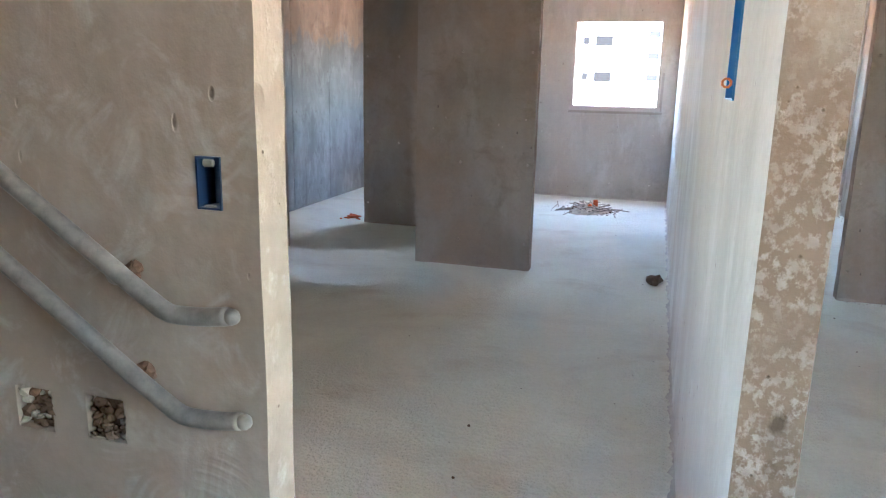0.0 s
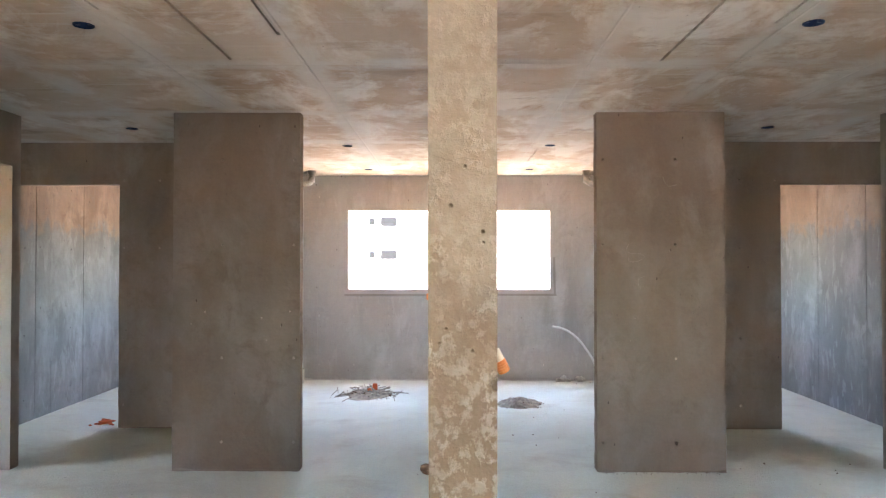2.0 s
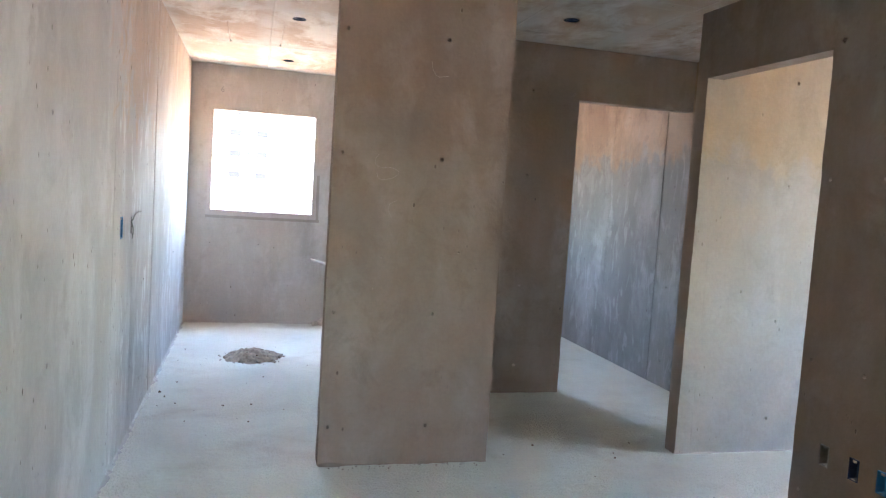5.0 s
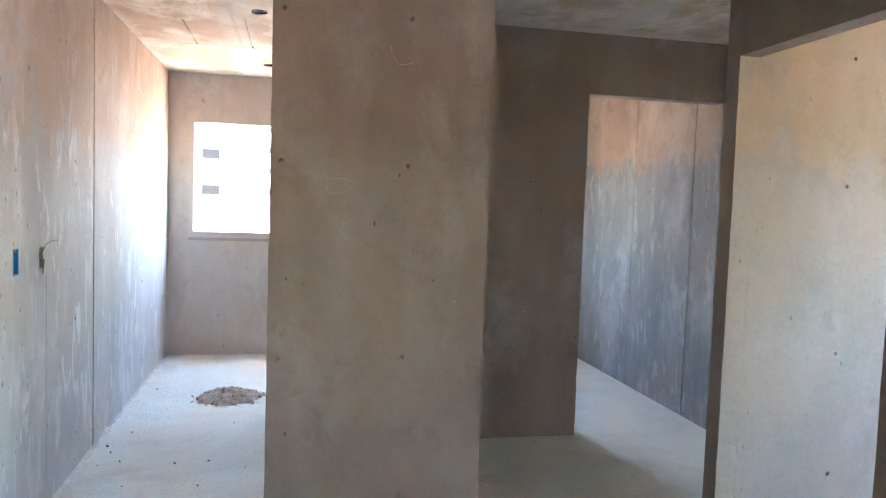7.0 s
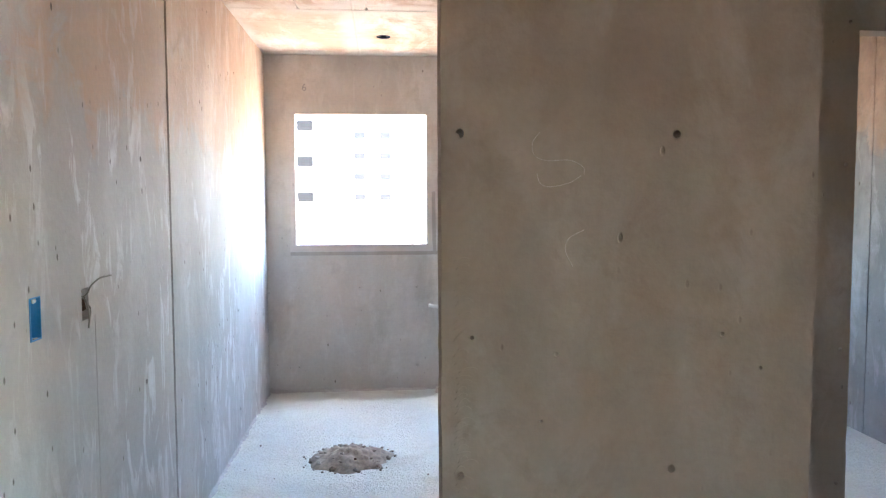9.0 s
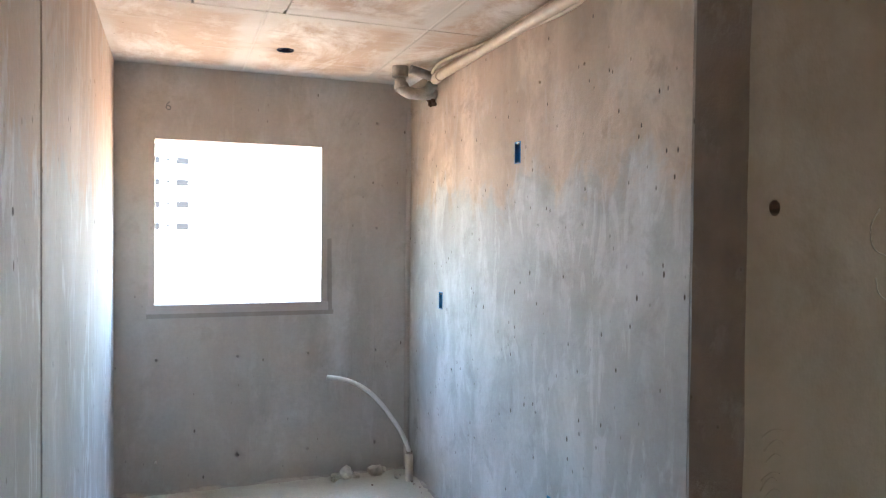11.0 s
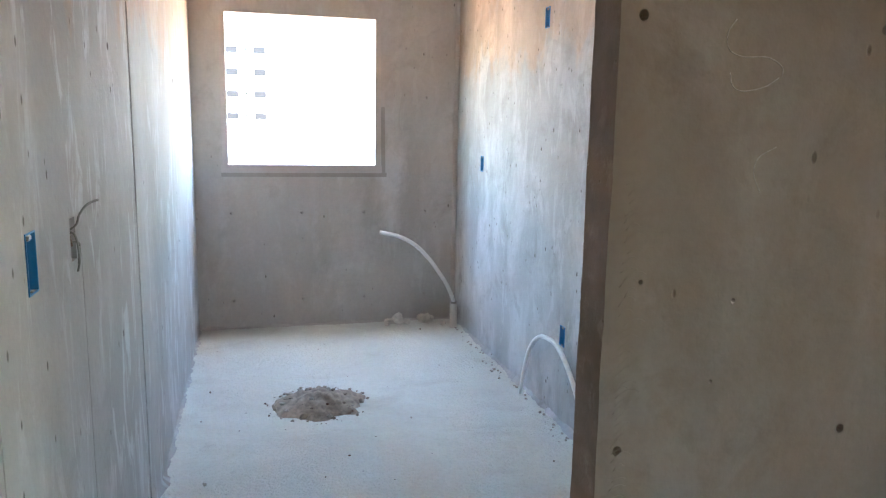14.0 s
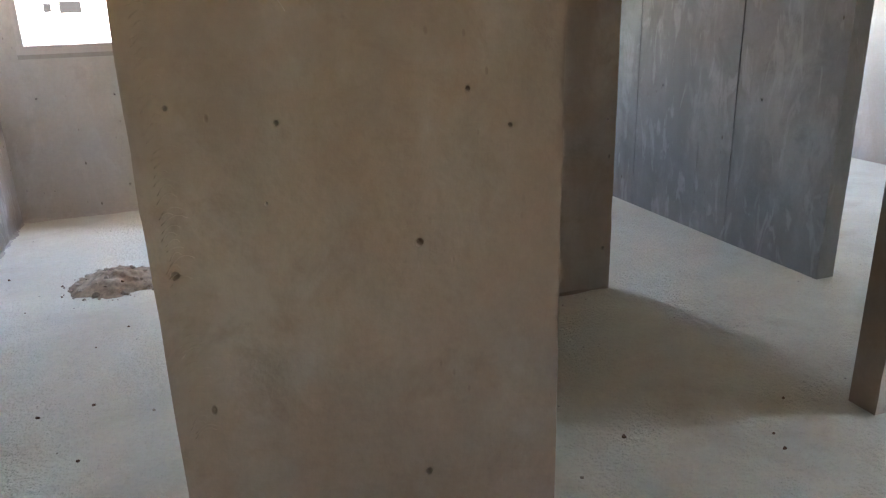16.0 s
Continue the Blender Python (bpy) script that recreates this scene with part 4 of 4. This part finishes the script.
# chatter marks of the trowel along one edge of the pier
bm = bmesh.new()
marks = random.Random(17)
z = 0.42
while z < 1.3:
    x0, w, lift = 2.232 + marks.uniform(0, 0.012), marks.uniform(0.02, 0.05), marks.uniform(0.006, 0.02)
    tube(bm, [(x0 + w * q, 5.5055, z + lift * math.sin(math.pi * q * 0.8)) for q in (0, 0.2, 0.4, 0.6, 0.8, 1.0)], 0.0014, 6, 0.0009)
    z += marks.uniform(0.009, 0.022)
part("trowel_marks", bm, wall_grey, pier_wall, "rippled trowel marks in the concrete", True)


# ---- heaps and debris ----
def heap(name, cx, cy, rx, ry, h, seed, label, mat):
    root = empty(name, cx, cy, 0.0, label, "dirt heap")
    bm, n, rings = bmesh.new(), 40, []
    for j in range(1, 13):
        q = j / 12
        ring = []
        for k in range(n):
            a = 2 * math.pi * k / n
            edge = 1 + 0.34 * noise.noise(Vector((math.cos(a) * 1.6 + seed, math.sin(a) * 1.6, 0.3))) + 0.16 * noise.noise(Vector((math.cos(a) * 5, math.sin(a) * 5, seed)))
            x, y = cx + rx * edge * q * math.cos(a), cy + ry * edge * q * math.sin(a)
            z = h * (1 - q**1.5) * (1 + 0.5 * noise.noise(Vector((x * 9, y * 9, seed)))) + 0.02 * noise.noise(Vector((x * 30, y * 30, seed))) * (1 - q * q)
            ring.append(bm.verts.new((x, y, max(z, 0.0005) if j < 12 else -0.002)))
        rings.append(ring)
    top = bm.verts.new((cx, cy, h))
    for k in range(n):
        bm.faces.new((top, rings[0][k], rings[0][(k + 1) % n]))
        for a, b in zip(rings, rings[1:]):
            bm.faces.new((a[k], b[k], b[(k + 1) % n], a[(k + 1) % n]))
    part("mound", bm, mat, root, smooth=True)
    rng = random.Random(seed)
    for k in range(100):
        a, q = rng.uniform(0, 2 * math.pi), math.sqrt(rng.uniform(0.02, 1.5))
        x, y = cx + rx * q * math.cos(a), cy + ry * q * math.sin(a)
        z = max(0.0, h * (1 - min(q, 1) ** 1.5) - 0.006)
        part("clod", lump(bmesh.new(), x, y, z, rng.uniform(0.004, 0.019) * (1.0 if q < 1 else 0.6), 0.7, 0.6, k, 1), rng.choice([mat, mat, mat, stone_mat, stone_mat, brown_stone]), root)
    return root


heap("dirt_heap", 1.878, 7.83, 0.215, 0.205, 0.075, 4, "small heap of crumbly grey-brown dirt on the floor", dirt_mat)
litter = heap("debris_heap", 0.29, 8.35, 0.26, 0.3, 0.06, 9, "low heap of dirt and sticks with broken red clay", dirt_mat)
rng = random.Random(12)
for k in range(46):
    a, q = rng.uniform(0, 2 * math.pi), rng.uniform(0.1, 1.35)
    x, y, b, l = 0.29 + 0.3 * q * math.cos(a), 8.35 + 0.34 * q * math.sin(a), rng.uniform(0, math.pi), rng.uniform(0.05, 0.14)
    z = max(0.008, 0.07 * (1 - q))
    part("stick", tube(bmesh.new(), [(x - l * math.cos(b), y - l * math.sin(b), z), (x + l * math.cos(b), y + l * math.sin(b), z + rng.uniform(0, 0.03))], 0.005, 5), stick_mat, litter)
part("clay_shard", box(bmesh.new(), 0.335, 0.385, 8.335, 8.365, 0.05, 0.125, 0.006), red_clay, litter, "broken red clay shard")
part("clay_shard", lump(bmesh.new(), 0.31, 8.28, 0.05, 0.026, 0.8, 0.5, 2), red_clay, litter, "broken red clay shard")
part("plaster_chunk", lump(bmesh.new(), 0.23, 8.32, 0.05, 0.045, 0.8, 0.6, 5), plaster_bit, litter, "white plaster chunk")

tagged(mesh_object("clay_rubble", lump(bmesh.new(), -1.93, 6.95, 0.0, 0.06, 0.35, 0.7, 3), red_clay), "crushed orange clay on the corridor floor", "rubble")
for k in range(6):
    tagged(mesh_object("clay_shard", lump(bmesh.new(), -1.93 + rng.uniform(-0.13, 0.13), 6.95 + rng.uniform(-0.16, 0.12), 0.0, rng.uniform(0.012, 0.028), 0.5, 0.7, k, 1), red_clay), "small orange clay shard on the floor", "rubble", "clay shards")
tagged(mesh_object("stone", lump(bmesh.new(), 1.03, 5.44, 0.0, 0.055, 0.8, 0.6, 7), brown_stone), "brown broken mortar lump beside the party wall", "stone")
for x, y, r, s in ((2.50, 9.24, 0.035, 1), (2.56, 9.26, 0.05, 2), (2.62, 9.23, 0.025, 3), (2.75, 9.25, 0.05, 4), (2.79, 9.27, 0.035, 5), (2.47, 9.2, 0.018, 6), (2.86, 9.14, 0.02, 7)):
    tagged(mesh_object("plaster_lump", lump(bmesh.new(), x, y, 0.0, r, 0.75, 0.7, s), plaster_bit), "pale plaster lump at the foot of the wall", "rubble", "plaster lumps")

# loose stones on the floor
SPOTS = [(3.448, 5.703), (3.226, 5.576), (4.06, 5.70), (3.877, 5.547), (1.707, 6.541), (1.864, 6.215), (1.349, 8.101), (1.328, 7.724), (1.506, 6.247), (1.382, 7.091), (1.3, 6.85), (1.42, 6.6), (1.34, 6.75)]
for k in range(40):
    SPOTS.append((rng.uniform(-1.2, 4.0), rng.uniform(1.5, 9.1)))
for k in range(14):
    SPOTS.append((rng.uniform(1.3, 2.9), rng.uniform(5.8, 9.1)))
for k, (x, y) in enumerate(SPOTS):
    if 1.0 < x < 1.3 or (5.45 < y < 5.65 and abs(abs(x - AXIS) - 1.48) < 0.5) or abs(abs(x - AXIS) - 1.87) < 0.09 or (6.7 < y < 6.95 and abs(x - AXIS) > 1.8):
        continue
    r = rng.uniform(0.005, 0.009) if k < 13 else rng.uniform(0.003, 0.007)
    tagged(mesh_object("pebble", lump(bmesh.new(), x, y, -0.001, r, 0.8, 0.6, k, 1), rng.choice([brown_stone, stone_mat, brown_stone])), "small loose stone on the dusty floor", "stone", "loose stones")


# ---- outside ----
bm = bmesh.new()
n = 24
ring = [bm.verts.new((900 * math.cos(2 * math.pi * k / n), 900 * math.sin(2 * math.pi * k / n), -12.0)) for k in range(n)]
bm.faces.new(ring)
tagged(mesh_object("ground", bm, earth_mat), "bare red-brown earth of the building site", "ground", kind="structure")


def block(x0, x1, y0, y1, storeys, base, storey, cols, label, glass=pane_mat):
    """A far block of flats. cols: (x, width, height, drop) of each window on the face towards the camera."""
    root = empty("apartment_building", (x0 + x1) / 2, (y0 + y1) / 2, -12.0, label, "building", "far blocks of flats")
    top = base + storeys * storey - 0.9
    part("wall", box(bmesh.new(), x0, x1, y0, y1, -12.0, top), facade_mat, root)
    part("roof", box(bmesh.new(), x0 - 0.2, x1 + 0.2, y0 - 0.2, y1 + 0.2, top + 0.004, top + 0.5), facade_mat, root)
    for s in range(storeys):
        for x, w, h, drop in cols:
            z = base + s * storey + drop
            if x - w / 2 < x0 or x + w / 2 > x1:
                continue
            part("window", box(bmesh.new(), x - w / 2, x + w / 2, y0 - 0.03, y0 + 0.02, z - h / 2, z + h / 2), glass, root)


colsA = []
for k in range(-4, 1):
    c = -4.15 + 9.0 * k
    colsA += [(c, 1.4, 0.8, 0.0), (c - 1.45, 0.5, 0.6, 0.0), (c - 4.0, 1.4, 0.8, 0.0)]
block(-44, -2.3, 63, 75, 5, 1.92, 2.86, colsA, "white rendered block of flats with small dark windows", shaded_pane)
colsB = []
for k in range(1):
    c = 0.78 + 12.0 * k
    colsB += [(c - 1.75, 1.5, 0.85, 0.0), (c + 1.75, 1.5, 0.85, 0.0), (c, 0.35, 0.35, 0.1)]
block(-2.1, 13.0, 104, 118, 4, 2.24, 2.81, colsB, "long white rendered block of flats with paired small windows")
colsC = [(30.0 + 6.5 * k, 1.3, 0.75, 0.0) for k in range(8)]
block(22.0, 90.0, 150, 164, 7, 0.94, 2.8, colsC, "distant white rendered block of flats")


# rough mortar strip filling the kitchen corner beside the riser
for k, mx in ((1, lambda x: x), (2, flip)):
    strip = box(bmesh.new(), min(mx(2.957), mx(2.984)), max(mx(2.957), mx(2.984)), 9.29, 9.319, 0.001, 2.34, 0.006)
    tagged(mesh_object("trim_%d" % k, strip, mortar), "pinkish mortar strip filling the kitchen corner", "trim", kind="structure")
